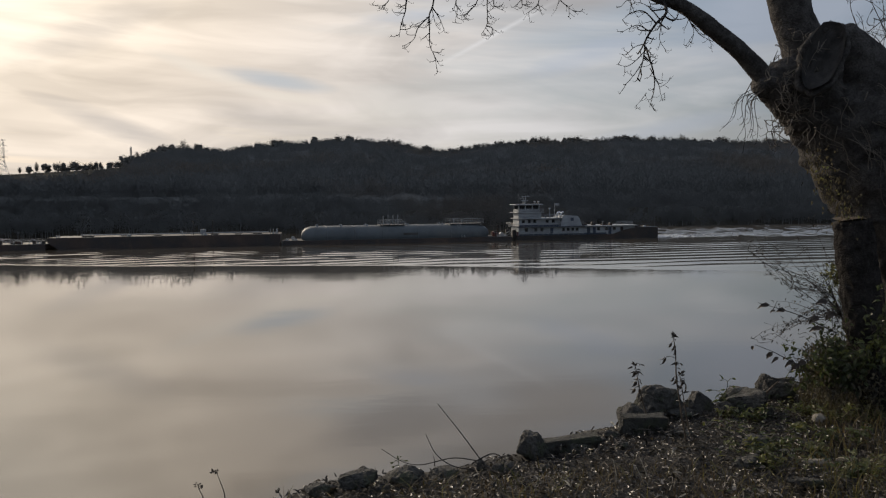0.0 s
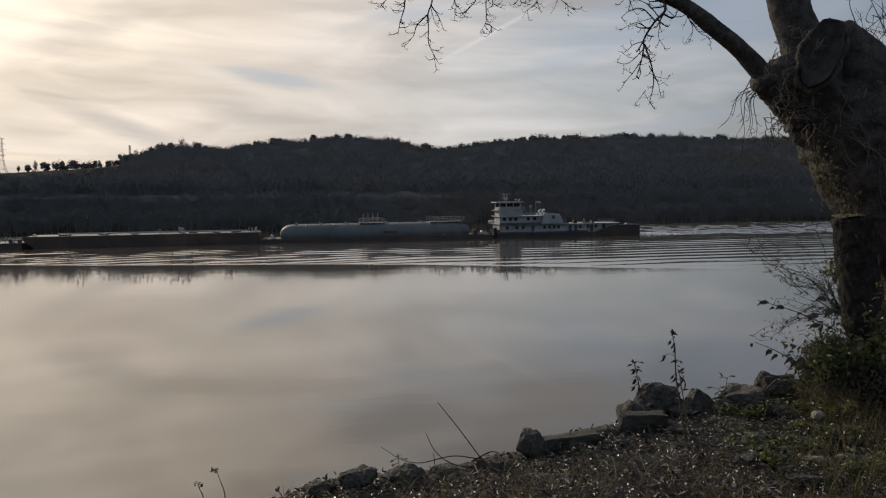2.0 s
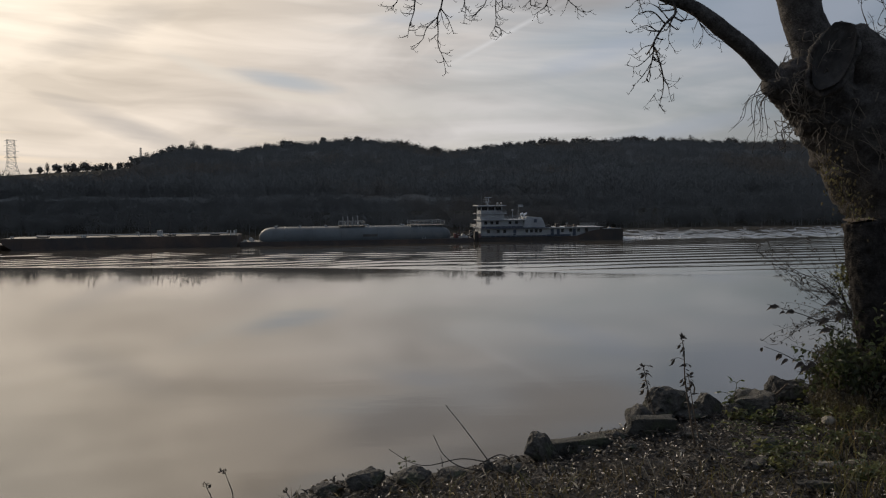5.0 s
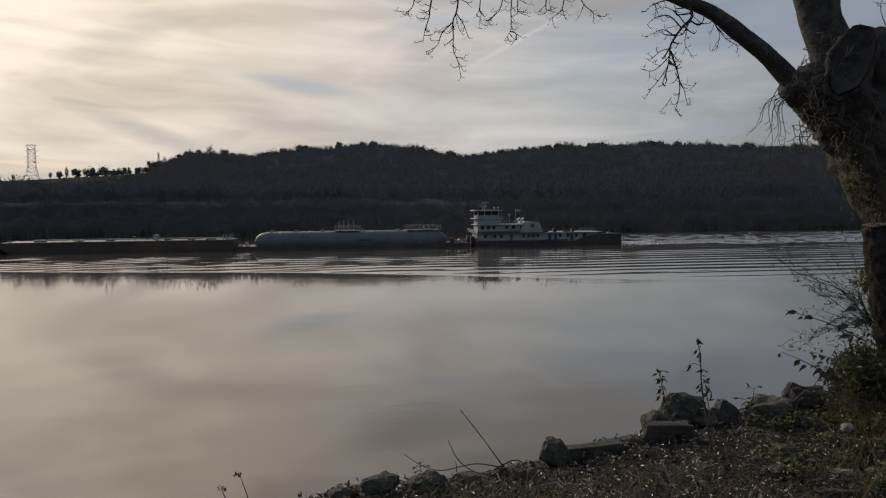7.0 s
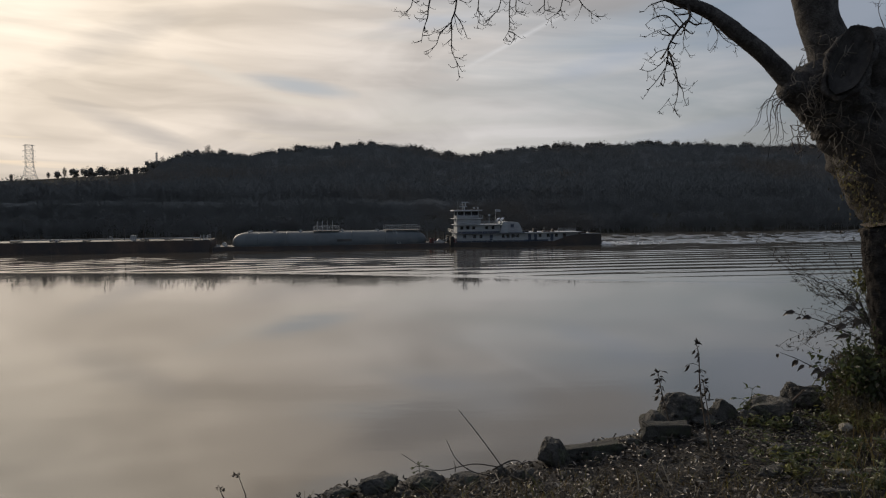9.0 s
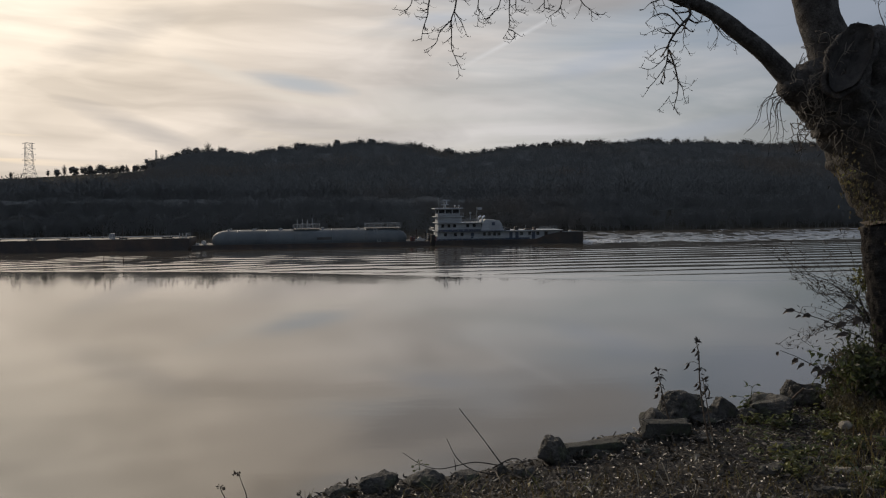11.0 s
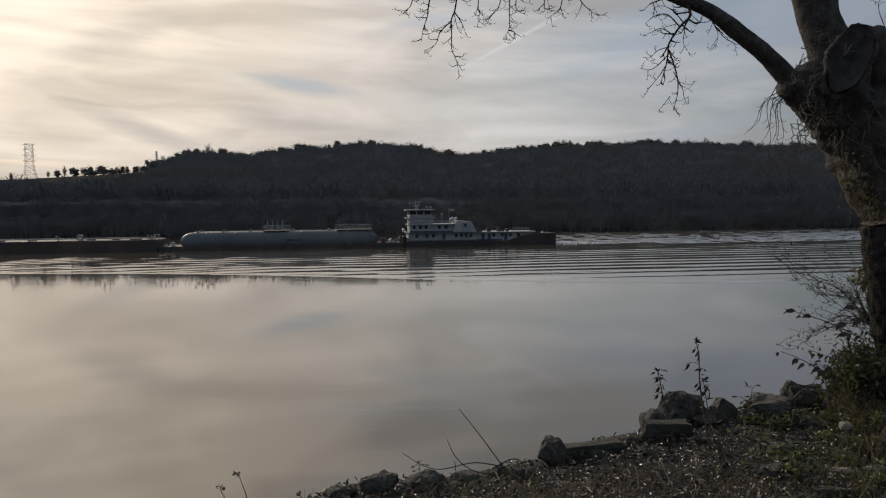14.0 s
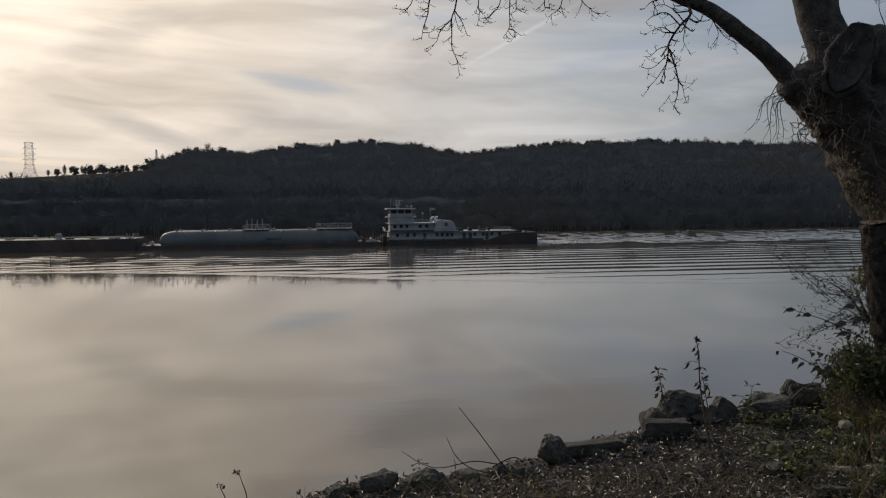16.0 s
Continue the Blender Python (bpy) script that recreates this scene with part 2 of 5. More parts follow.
TANK = material("grey_green_tank_paint", (0.098, 0.112, 0.122), 0.62, (0.070, 0.080, 0.088), 0.2, 2.0, 0.1, spread=0.10, third=(0.105, 0.112, 0.115))
RAIL = material("grey_railing", (0.30, 0.31, 0.32), 0.6, (0.22, 0.225, 0.23), 0.6, 5.0, 0.1)
STEEL = material("galvanised_steel", (0.42, 0.42, 0.42), 0.5, (0.32, 0.32, 0.32), 0.3, 2.0, 0.1, metal=0.4)
CHROME = material("polished_exhaust", (0.80, 0.80, 0.80), 0.22, (0.65, 0.65, 0.65), 1.0, 6.0, 0.1, metal=0.9)
PANE = material("dark_window", (0.012, 0.015, 0.020), 0.12, (0.010, 0.012, 0.016), 1.0, 6.0, 0.0)
FOAM = material("foam", (0.72, 0.72, 0.72), 0.9, (0.5, 0.5, 0.5), 0.8, 4.0, 0.3)
RED = material("red_cloth_and_paint", (0.13, 0.035, 0.032), 0.7, (0.09, 0.03, 0.03), 1.0, 6.0, 0.1)

# ---- tools for shapes ----
class Geo:
    """Gathers points and faces."""

    def __init__(self):
        self.v, self.f = [], []

    def add(self, v, f):
        n = len(self.v)
        self.v.extend(tuple(p) for p in v)
        self.f.extend(tuple(i + n for i in q) for q in f)
        return self

    def box(self, x0, x1, y0, y1, z0, z1, c=0.0):
        """A block; c: the chamfer of its upright and top edges."""
        if c <= 0:
            v = [(x, y, z) for z in (z0, z1) for x, y in ((x0, y0), (x1, y0), (x1, y1), (x0, y1))]
            return self.add(v, [(3, 2, 1, 0), (4, 5, 6, 7), (0, 1, 5, 4), (1, 2, 6, 5), (2, 3, 7, 6), (3, 0, 4, 7)])
        rings = []
        for z, i in ((z0, 0), (z1 - c, 0), (z1, c)):
            a, b, d, e = x0 + i, x1 - i, y0 + i, y1 - i
            rings += [(a + c, d, z), (b - c, d, z), (b, d + c, z), (b, e - c, z), (b - c, e, z), (a + c, e, z), (a, e - c, z), (a, d + c, z)]
        f = [tuple(range(7, -1, -1)), tuple(range(16, 24))]
        f += [(r * 8 + i, r * 8 + (i + 1) % 8, r * 8 + 8 + (i + 1) % 8, r * 8 + 8 + i) for r in (0, 1) for i in range(8)]
        return self.add(rings, f)

    def tube(self, pts, radii, n=6, cap=True, rough=0.0, squash=None):
        pts = [Vector(p) for p in pts]
        if isinstance(radii, (int, float)):
            radii = [radii] * len(pts)
        v, f, side = [], [], None
        for i, p in enumerate(pts):
            d = (pts[min(i + 1, len(pts) - 1)] - pts[max(i - 1, 0)]).normalized()
            side = (side - d * side.dot(d)) if side else d.orthogonal()
            side.normalize()
            other = d.cross(side)
            for k in range(n):
                a = 2 * math.pi * k / n
                r = radii[i]
                q = p + (side * math.cos(a) + other * math.sin(a)) * r
                if rough:
                    q += (q - p).normalized() * r * rough * (noise.noise(q * (0.9 / r)) + 0.5 * noise.noise(q * (2.6 / r)))
                v.append(q)
        for i in range(len(pts) - 1):
            f += [(i * n + k, i * n + (k + 1) % n, i * n + n + (k + 1) % n, i * n + n + k) for k in range(n)]
        if cap:
            f += [tuple(range(n - 1, -1, -1)), tuple(range((len(pts) - 1) * n, len(pts) * n))]
        return self.add(v, f)

    def mesh(self, name, smooth=False):
        m = bpy.data.meshes.new(name)
        m.from_pydata(self.v, [], self.f)
        if smooth:
            m.shade_smooth()
        return m


def part(name, shape, mat, parent=None, label="", smooth=False):
    """Links a shape (or a ready mesh) as one object, under a thing or a part if one is given."""
    m = shape.mesh(name, smooth) if isinstance(shape, Geo) else shape
    if not m.materials:
        m.materials.append(mat)
    ob = new(name, m)
    if parent:
        ob.parent = parent
    return tagged(ob, label)


def thing(name, m, label, category, group="", kind=""):
    """An empty at a thing's base, to carry its parts."""
    ob = new(name)
    ob.matrix_basis = m
    return tagged(ob, label, category, group, kind)


def curve_points(pts, n):
    """A smooth line through points."""
    p = [Vector(q) for q in pts]
    p = [p[0] * 2 - p[1]] + p + [p[-1] * 2 - p[-2]]
    out = []
    for i in range(1, len(p) - 2):
        for k in range(n):
            t = k / n
            a, b, c, d = p[i - 1:i + 3]
            out.append(0.5 * (2 * b + (c - a) * t + (2 * a - 5 * b + 4 * c - d) * t * t + (3 * b - a - 3 * c + d) * t ** 3))
    return out + [p[-2]]


def lerp(table, x):
    return float(np.interp(x, [a for a, _ in table], [b for _, b in table]))


def smooth(t):
    t = min(max(t, 0.0), 1.0)
    return t * t * (3 - 2 * t)


def fbm(x, y, z=0.0, n=4):
    return sum(noise.noise((x * 2 ** i, y * 2 ** i, z + 7.3 * i)) / 2 ** i for i in range(n))

# ---- the land: near bank, river, far bank and wooded ridge ----
def bank_edge(x):
    """How far out the top of the near bank reaches."""
    if x < -0.8:
        return max(5.05 + 1.7 * (x + 0.8), 1.5)
    return 5.45 + (0.78 * x if x > 0 else 0.5 * x)


def bank_height(x, y):
    e = bank_edge(min(x, 9.0)) + 0.12 * fbm(x * 1.3, 2.0)
    top = 9.3 - 0.075 * min(y, e) + 0.05 * fbm(x * 0.9, y * 0.9) + 0.02 * fbm(x * 5, y * 5, 3.0)
    top -= 0.075 * math.exp(-((x - 0.5) / 0.62) ** 2) * smooth((y - 4.7) / 0.7)
    if y > e:
        top -= 0.68 * (y - e) * smooth((y - e) / 0.8 + 0.25)
    return max(top, -3.0)


def sheet(name, xs, ys, height, mat, label, category):
    v = [(x, y, height(x, y)) for y in ys for x in xs]
    n = len(xs)
    q = Geo().add(v, [(j * n + i, j * n + i + 1, j * n + n + i + 1, j * n + n + i) for j in range(len(ys) - 1) for i in range(n - 1)])
    return tagged(part(name, q, mat, smooth=True), label, category, kind="structure")


def steps(*spans):
    out = []
    for a, b, d in spans:
        out += list(np.arange(a, b, d))
    return [float(q) for q in out] + [float(spans[-1][1])]


ground = sheet("ground", steps((-300, -20, 40), (-20, -3, 1.0), (-3, 8, 0.12), (8, 20, 1.0), (20, 300, 40)),
               steps((-300, -20, 40), (-20, 2, 1.0), (2, 11, 0.12), (11, 26, 0.8)), bank_height, BANK,
               "dark leaf-strewn soil bank sloping down to the river", "ground")

SHORE = 0.14                                            # the far shore runs a little askew
def shore(x):
    return 273.0 + SHORE * x + 2.5 * fbm(x * 0.02, 5.0)


# crest height above the far terrace by bearing (x / y)
CREST = [(-1.2, 35), (-0.75, 39), (-0.58, 43), (-0.52, 45), (-0.43, 48), (-0.38, 56.5), (-0.335, 62), (-0.28, 60), (-0.22, 64), (-0.165, 68), (-0.12, 69),
         (-0.06, 65), (-0.02, 57), (0.012, 56), (0.055, 62), (0.107, 64), (0.16, 65), (0.235, 67), (0.30, 65), (0.38, 62.5), (0.45, 63), (0.55, 63), (0.8, 58), (1.2, 50)]
RIDGE = 1150.0


def far_height(x, y):
    s = shore(x)
    if y < s:
        return max(-2.5, (y - s) * 0.3)
    z = 6.8 * smooth((y - s) / 22) + 1.6 * smooth((y - s - 30) / 25)
    t = (y - s - 70) / (RIDGE - s - 70)
    if t > 0:
        crest = 1.4375 * (lerp(CREST, x / y) - 3.4) - 1.2 - 1.5
        if t < 1:
            z += (crest - 8.4) * (0.55 * t + 0.45 * smooth(t)) + 2.5 * fbm(x * 0.012, y * 0.012) * min(t, 1 - t) * 4
        else:
            z += (crest - 8.4) * (1 - 0.35 * smooth((t - 1) / 1.6))
    return z


def far_land():
    ys = [250 + 3 * i for i in range(34)] + [355 + 18 * i for i in range(50)] + [1300, 1450, 1700, 2300, 3200, 4800]
    us = [-1.4 + 0.02 * i for i in range(141)]
    n = len(us)
    v = [(u * y, y, far_height(u * y, y)) for y in ys for u in us]
    q = Geo().add(v, [(j * n + i, j * n + i + 1, j * n + n + i + 1, j * n + n + i) for j in range(len(ys) - 1) for i in range(n - 1)])
    return tagged(part("hill", q, HILL, smooth=True), "long dark wooded ridge with a grassy end beyond the river", "hill", kind="structure")


far_land()

river = Geo().add([(-4800, -4800, 0), (4800, -4800, 0), (4800, 4800, 0), (-4800, 4800, 0)], [(0, 1, 2, 3)])
tagged(part("water", river, WATER), "calm grey-brown river mirroring the pale sky", "river", kind="structure")

# ---- far woods ----
def crown(rng, n, tall, wide, fine=1.0, reach=(0.10, 0.30)):
    """Bare twigs of one far tree that fan upwards from a thin trunk."""
    v, f = [], []
    for _ in range(n):
        d = rng.normal(size=3)
        d /= np.linalg.norm(d)
        r = rng.random() ** 0.40
        c = np.array([d[0] * wide * r, d[1] * wide * r, tall * 0.60 + d[2] * tall * 0.40 * r])
        root = np.array([c[0] * (1 - 2 * reach[1]), c[1] * (1 - 2 * reach[1]), max(tall * 0.15, c[2] - tall * rng.uniform(*reach))])
        side = np.cross(c - root, rng.normal(size=3))
        side *= fine * rng.uniform(0.06, 0.15) / (np.linalg.norm(side) + 1e-6)
        f.append((len(v), len(v) + 1, len(v) + 2))
        v += [root - side, root + side, c]
    k = len(v)
    v += [np.array(p) for p in ((-0.22, 0, -1), (0.22, 0.1, -1), (0, -0.2, -1), (0.02, 0.0, tall * 0.8))]
    f += [(k, k + 1, k + 3), (k + 1, k + 2, k + 3), (k + 2, k, k + 3)]
    v, f = np.array(v), np.array(f)
    return v, f


def clumped(rng, clumps, twigs, tall, wide):
    """A bushy far tree: uneven clumps of twigs about a thin trunk, fringed with single twigs."""
    ball = bmesh.new()
    bmesh.ops.create_icosphere(ball, subdivisions=1, radius=1.0)
    bv = np.array([p.co[:] for p in ball.verts])
    bf = np.array([[p.index for p in q.verts] for q in ball.faces])
    ball.free()
    vs, fs, n = [], [], 0
    for k in range(clumps):
        d = rng.normal(size=3)
        d /= np.linalg.norm(d)
        r = 0.62 * rng.random() ** 0.4
        c = np.array([d[0] * wide * r, d[1] * wide * r, tall * (0.40 + 0.44 * d[2] * r / 0.62)])
        size = np.array([wide, wide, tall * 0.36]) * rng.uniform(0.30, 0.46)
        vs.append(c + bv * size * rng.uniform(0.65, 1.25, (len(bv), 1)))
        fs.append(bf + n)
        n += len(bv)
    v, f = crown(rng, twigs, tall * 1.04, wide * 1.08, 1.3, (0.05, 0.14))
    return np.concatenate(vs + [v]), np.concatenate(fs + [f + n])


def wooded(u, y):
    """How closely the trees stand: 0 on the open field, 1 in the woods."""
    start = 540 + 2400 * max(0.0, u + 0.50) + 60 * noise.noise((u * 30, y * 0.01, 5)) if u < -0.40 else 9999.0
    return smooth((start - y) / 40) * smooth((y - shore(u * y) - 25) / 9)


def canopy():
    """The closed mass of undergrowth and lower crowns over the hillside."""
    ys = np.concatenate([np.arange(288, 460, 4.0), np.arange(460, 760, 6.0), np.arange(760, 1150, 10.0)])
    us = np.arange(-0.80, 0.76, 0.008)
    v = []
    for y in ys:
        for u in us:
            x = u * y
            k = wooded(u, y)
            h = 4.6 + 0.8 * noise.noise((x * 0.03, y * 0.03, 2)) + 1.2 * noise.noise((x * 0.11, y * 0.11, 7))
            v.append((x, y, far_height(x, y) - 1.0 + (h + 1.0) * k))
    n = len(us)
    i, j = np.meshgrid(np.arange(n - 1), np.arange(len(ys) - 1))
    a = (j * n + i).ravel()
    m = bpy.data.meshes.new("canopy")
    m.from_pydata(v, [], np.stack([a, a + 1, a + n + 1, a + n], -1).tolist())
    m.shade_smooth()
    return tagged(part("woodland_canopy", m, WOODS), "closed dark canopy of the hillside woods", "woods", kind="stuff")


canopy()


def woods(name, mat, spots, kinds, label):
    rng = np.random.default_rng(5)
    vs, fs, n = [], [], 0
    for x, y, z, s in spots:
        v, f = kinds[rng.integers(len(kinds))]
        a = rng.uniform(0, 2 * math.pi)
        c, d = math.cos(a), math.sin(a)
        w = v @ np.array([[c, d, 0], [-d, c, 0], [0, 0, 1]]) * np.array([s * rng.uniform(0.85, 1.2)] * 2 + [s]) + np.array([x, y, z])
        vs.append(w)
        fs.append(f + n)
        n += len(v)
    v, f = np.concatenate(vs), np.concatenate(fs)
    m = bpy.data.meshes.new(name)
    m.from_pydata(v, [], f)
    m.shade_smooth()
    return tagged(part(name, m, mat), label, "woods", kind="stuff")


def spread_woods():
    rng = np.random.default_rng(11)
    slope, ridge, bankside = [], [], []
    for _ in range(10500):
        u, y = rng.uniform(-0.78, 0.74), 308 + 815 * rng.random() ** 1.25
        x = u * y
        if wooded(u, y) < 0.5:
            continue
        slope.append((x, y, far_height(x, y), rng.uniform(0.7, 1.25) * (0.75 if y > 1040 else 1.0)))
    for _ in range(820):
        u, y = rng.uniform(-0.50, 0.74), rng.uniform(1115, 1170)
        gap = noise.noise((u * 26.0, 3.0, 0.0))
        if u < -0.415 and (u < -0.54 or rng.random() < 0.72):
            continue
        ridge.append((u * y, y, far_height(u * y, y), (0.92 + 0.45 * gap) * rng.uniform(0.6, 1.5)))
    for _ in range(3200):
        u = rng.uniform(-0.80, 0.74)
        y = 273 / (1 - SHORE * u) + rng.uniform(-1.5, 30)
        low_here = 0.8 if -32 < u * y < 8 else 1.0
        bankside.append((u * y, y, far_height(u * y, y), rng.uniform(0.28, 0.7) * low_here))
    brush = [crown(rng, 125, rng.uniform(10, 14), rng.uniform(4.2, 6.0), 2.4, (0.03, 0.09)) for _ in range(9)]
    bare = [crown(rng, 240, rng.uniform(11, 15), rng.uniform(3.6, 5.2)) for _ in range(3)]
    full = [clumped(rng, 13, 150, rng.uniform(9, 14), rng.uniform(3.8, 6.4)) for _ in range(6)]
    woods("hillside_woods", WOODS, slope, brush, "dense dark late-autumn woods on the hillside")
    woods("ridge_woods", TWIGS, ridge, bare + full, "bare and brushy trees along the ridge skyline")
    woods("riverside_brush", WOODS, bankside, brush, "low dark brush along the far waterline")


spread_woods()


def far_tree(u, tall, wide, twiggy, seed, y=1128.0):
    rng = np.random.default_rng(seed)
    tall, wide = tall * (1.3 if twiggy else 1.15), wide * (1.35 if twiggy else 1.55)
    v, f = crown(rng, 420, tall, wide, 1.0, (0.10, 0.30)) if twiggy else clumped(rng, 22, 200, tall, wide * (1.35 if u < -0.42 else 1.0))
    k = len(f) - 3
    t = thing("ridge_tree", pose(u * y, y, far_height(u * y, y)), "bare dark tree standing above the ridge line" if twiggy else "bushy dark tree standing above the ridge line", "tree", "trees on the ridge")
    part("crown", Geo().add(v[:-4], [tuple(map(int, q)) for q in f[:k]]), TWIGS, t)
    part("trunk", Geo().tube([(0, 0, -0.5), (0.1, 0, tall * 0.4), (0, 0, tall * 0.75)], [0.35, 0.25, 0.1], 6), TWIGS, t)


for u, tall, wide, twiggy, seed in ((-0.335, 20, 6.0, True, 1), (-0.349, 17, 5.5, False, 2), (-0.319, 16, 5, True, 3), (-0.02, 17, 6.5, False, 4), (0.235, 15, 7.5, False, 5), (0.31, 16, 6, True, 6),
                                    (0.13, 15, 6, True, 7), (-0.165, 15, 5, False, 8), (-0.118, 15, 4.5, False, 9), (-0.536, 11, 2.6, False, 10), (-0.526, 14, 3.6, True, 11), (-0.513, 13, 3.8, False, 12),
                                    (-0.490, 12, 1.5, False, 13), (-0.502, 12, 4, True, 14), (-0.475, 15, 4.6, False, 15), (-0.548, 9, 3, True, 16), (-0.598, 9, 3, True, 17),
                                    (-0.456, 10, 3.8, True, 18), (-0.443, 10, 3.6, True, 19), (-0.430, 9, 3.6, True, 20), (-0.421, 9, 3.5, False, 21), (-0.466, 7, 2.6, True, 22), (-0.395, 15, 5.0, True, 23), (-0.375, 14, 4.5, True, 24), (-0.618, 9, 4, True, 25)):
    far_tree(u, tall, wide, twiggy, seed)


# ---- power line tower and mast on the ridge ----
def lattice_tower(m, tall, base, label):
    t = thing("transmission_tower", m, label, "transmission tower")
    levels = [(0, base), (tall * 0.20, base * 0.74), (tall * 0.38, base * 0.56), (tall * 0.98, base * 0.50)]
    for sx, sy in ((-1, -1), (1, -1), (1, 1), (-1, 1)):
        part("leg", Geo().tube([(sx * w / 2, sy * w / 2, z) for z, w in levels], 0.26, 4), STEEL, t)
    zs = np.linspace(0, tall * 0.98, 9)
    for k in range(8):
        a, b = lerp(levels, zs[k]) / 2, lerp(levels, zs[k + 1]) / 2
        q = Geo()
        for c, s in ((1, 0), (0, 1), (-1, 0), (0, -1)):
            r = lambda x, y, z: (x * c - y * s, x * s + y * c, z)
            q.tube([r(-a, -a, zs[k]), r(b, -b, zs[k + 1])], 0.15, 3).tube([r(a, -a, zs[k]), r(-b, -b, zs[k + 1])], 0.15, 3).tube([r(-b, -b, zs[k + 1]), r(b, -b, zs[k + 1])], 0.15, 3)
        part("brace", q, STEEL, t)
    for z, w in ((0.50, 0.50), (0.66, 0.52), (0.81, 0.50), (0.96, 0.44)):
        w *= base
        q = Geo()
        for s in (-1, 1):
            q.tube([(0, 0, z * tall), (s * w, 0, z * tall)], 0.2, 4).tube([(0, 0, z * tall + 2.0), (s * w, 0, z * tall)], 0.15, 4)
            q.tube([(s * w * 0.95, 0, z * tall), (s * w * 0.95, 0, z * tall - 1.6)], 0.10, 4)
        part("crossarm", q, STEEL, t)
    return t


def on_ridge(u, y=1145.0):
    return u * y, y, far_height(u * y, y)


lattice_tower(pose(*on_ridge(-0.5725), 0, 0, 20), 54, 19, "pale grey steel lattice transmission tower on the grassy ridge end")
lattice_tower(pose(*on_ridge(-0.403), 0, 0, 35), 26, 3.4, "slender grey lattice mast above the ridge trees")

# ---- the road rail on the far terrace ----
def guard_rail(x0, x1, y, z):
    t = thing("guard_rail", pose(x0, y, z), "pale steel guard rail along the far river road", "guard rail")
    n = int((x1 - x0) / 4)
    for i in range(n):
        a, b = (x1 - x0) * i / n, (x1 - x0) * (i + 0.86) / n
        part("beam", Geo().box(a, b, -0.06, 0.06, 0.45, 0.85, 0.03), RAIL, t)
        part("post", Geo().box(a - 0.08, a + 0.08, 0.06, 0.2, -2.5, 0.9), STEEL, t)


guard_rail(-25.0, 0.0, 295.0, 8.1)


# ---- the tow: a pushing towboat, a tank barge and two deck barges ----
TOW_X, TOW_Y, TOW_TURN, TOW_SPEED = 57.8, 206.1, 9.93, 2.474


def tow_pose(s, t):
    """The pose of a piece of the tow that begins s metres ahead of the stern; its +x points ahead, its +y to the near side."""
    d = s + TOW_SPEED * t
    a = radians(TOW_TURN)
    return pose(TOW_X - math.cos(a) * d, TOW_Y - math.sin(a) * d, 0, 0, 0, 180 + TOW_TURN)


def railing(parent, pts, tall, posts, mat=None, rails=3, r=0.05):
    """A railing along a line of corners: each rail and each post a part."""
    p = [Vector(q) for q in pts]
    for k in range(rails):
        z = tall * (k + 1) / rails
        part("rail", Geo().tube([q + Vector((0, 0, z)) for q in p], r, 5), mat or RAIL, parent)
    total = sum((b - a).length for a, b in zip(p, p[1:]))
    for i in range(posts):
        d = total * i / (posts - 1)
        for a, b in zip(p, p[1:]):
            if d <= (b - a).length + 1e-6:
                q = a.lerp(b, d / (b - a).length)
                part("post", Geo().tube([q, q + Vector((0, 0, tall))], r, 5), mat or RAIL, parent)
                break
            d -= (b - a).length


def hull(length, width, deck, fore, aft, draft=1.0, sheer=0.0):
    """A box hull with raked ends; its near side lies at y = 0."""
    st = [(0.0, deck, deck - 0.9 if aft else -draft), (aft, deck, -draft), (length - fore, deck, -draft), (length, deck + sheer, deck + sheer - 1.0 if fore else -draft)]
    q = Geo()
    v = []
    for x, hi, lo in st:
        v += [(x, 0, hi), (x, 0, lo), (x, -width, lo), (x, -width, hi)]
    f = [(i * 4 + k, i * 4 + 4 + k, i * 4 + 4 + (k + 1) % 4, i * 4 + (k + 1) % 4) for i in range(3) for k in range(4)]
    return q.add(v, f + [(3, 2, 1, 0), (12, 13, 14, 15)])


def timberhead(parent, x, y, z):
    part("bitt", Geo().tube([(x, y, z), (x, y, z + 0.55)], 0.16, 8).tube([(x + 0.5, y, z), (x + 0.5, y, z + 0.55)], 0.16, 8).tube([(x - 0.25, y, z + 0.4), (x + 0.75, y, z + 0.4)], 0.06, 6), STEEL, parent)


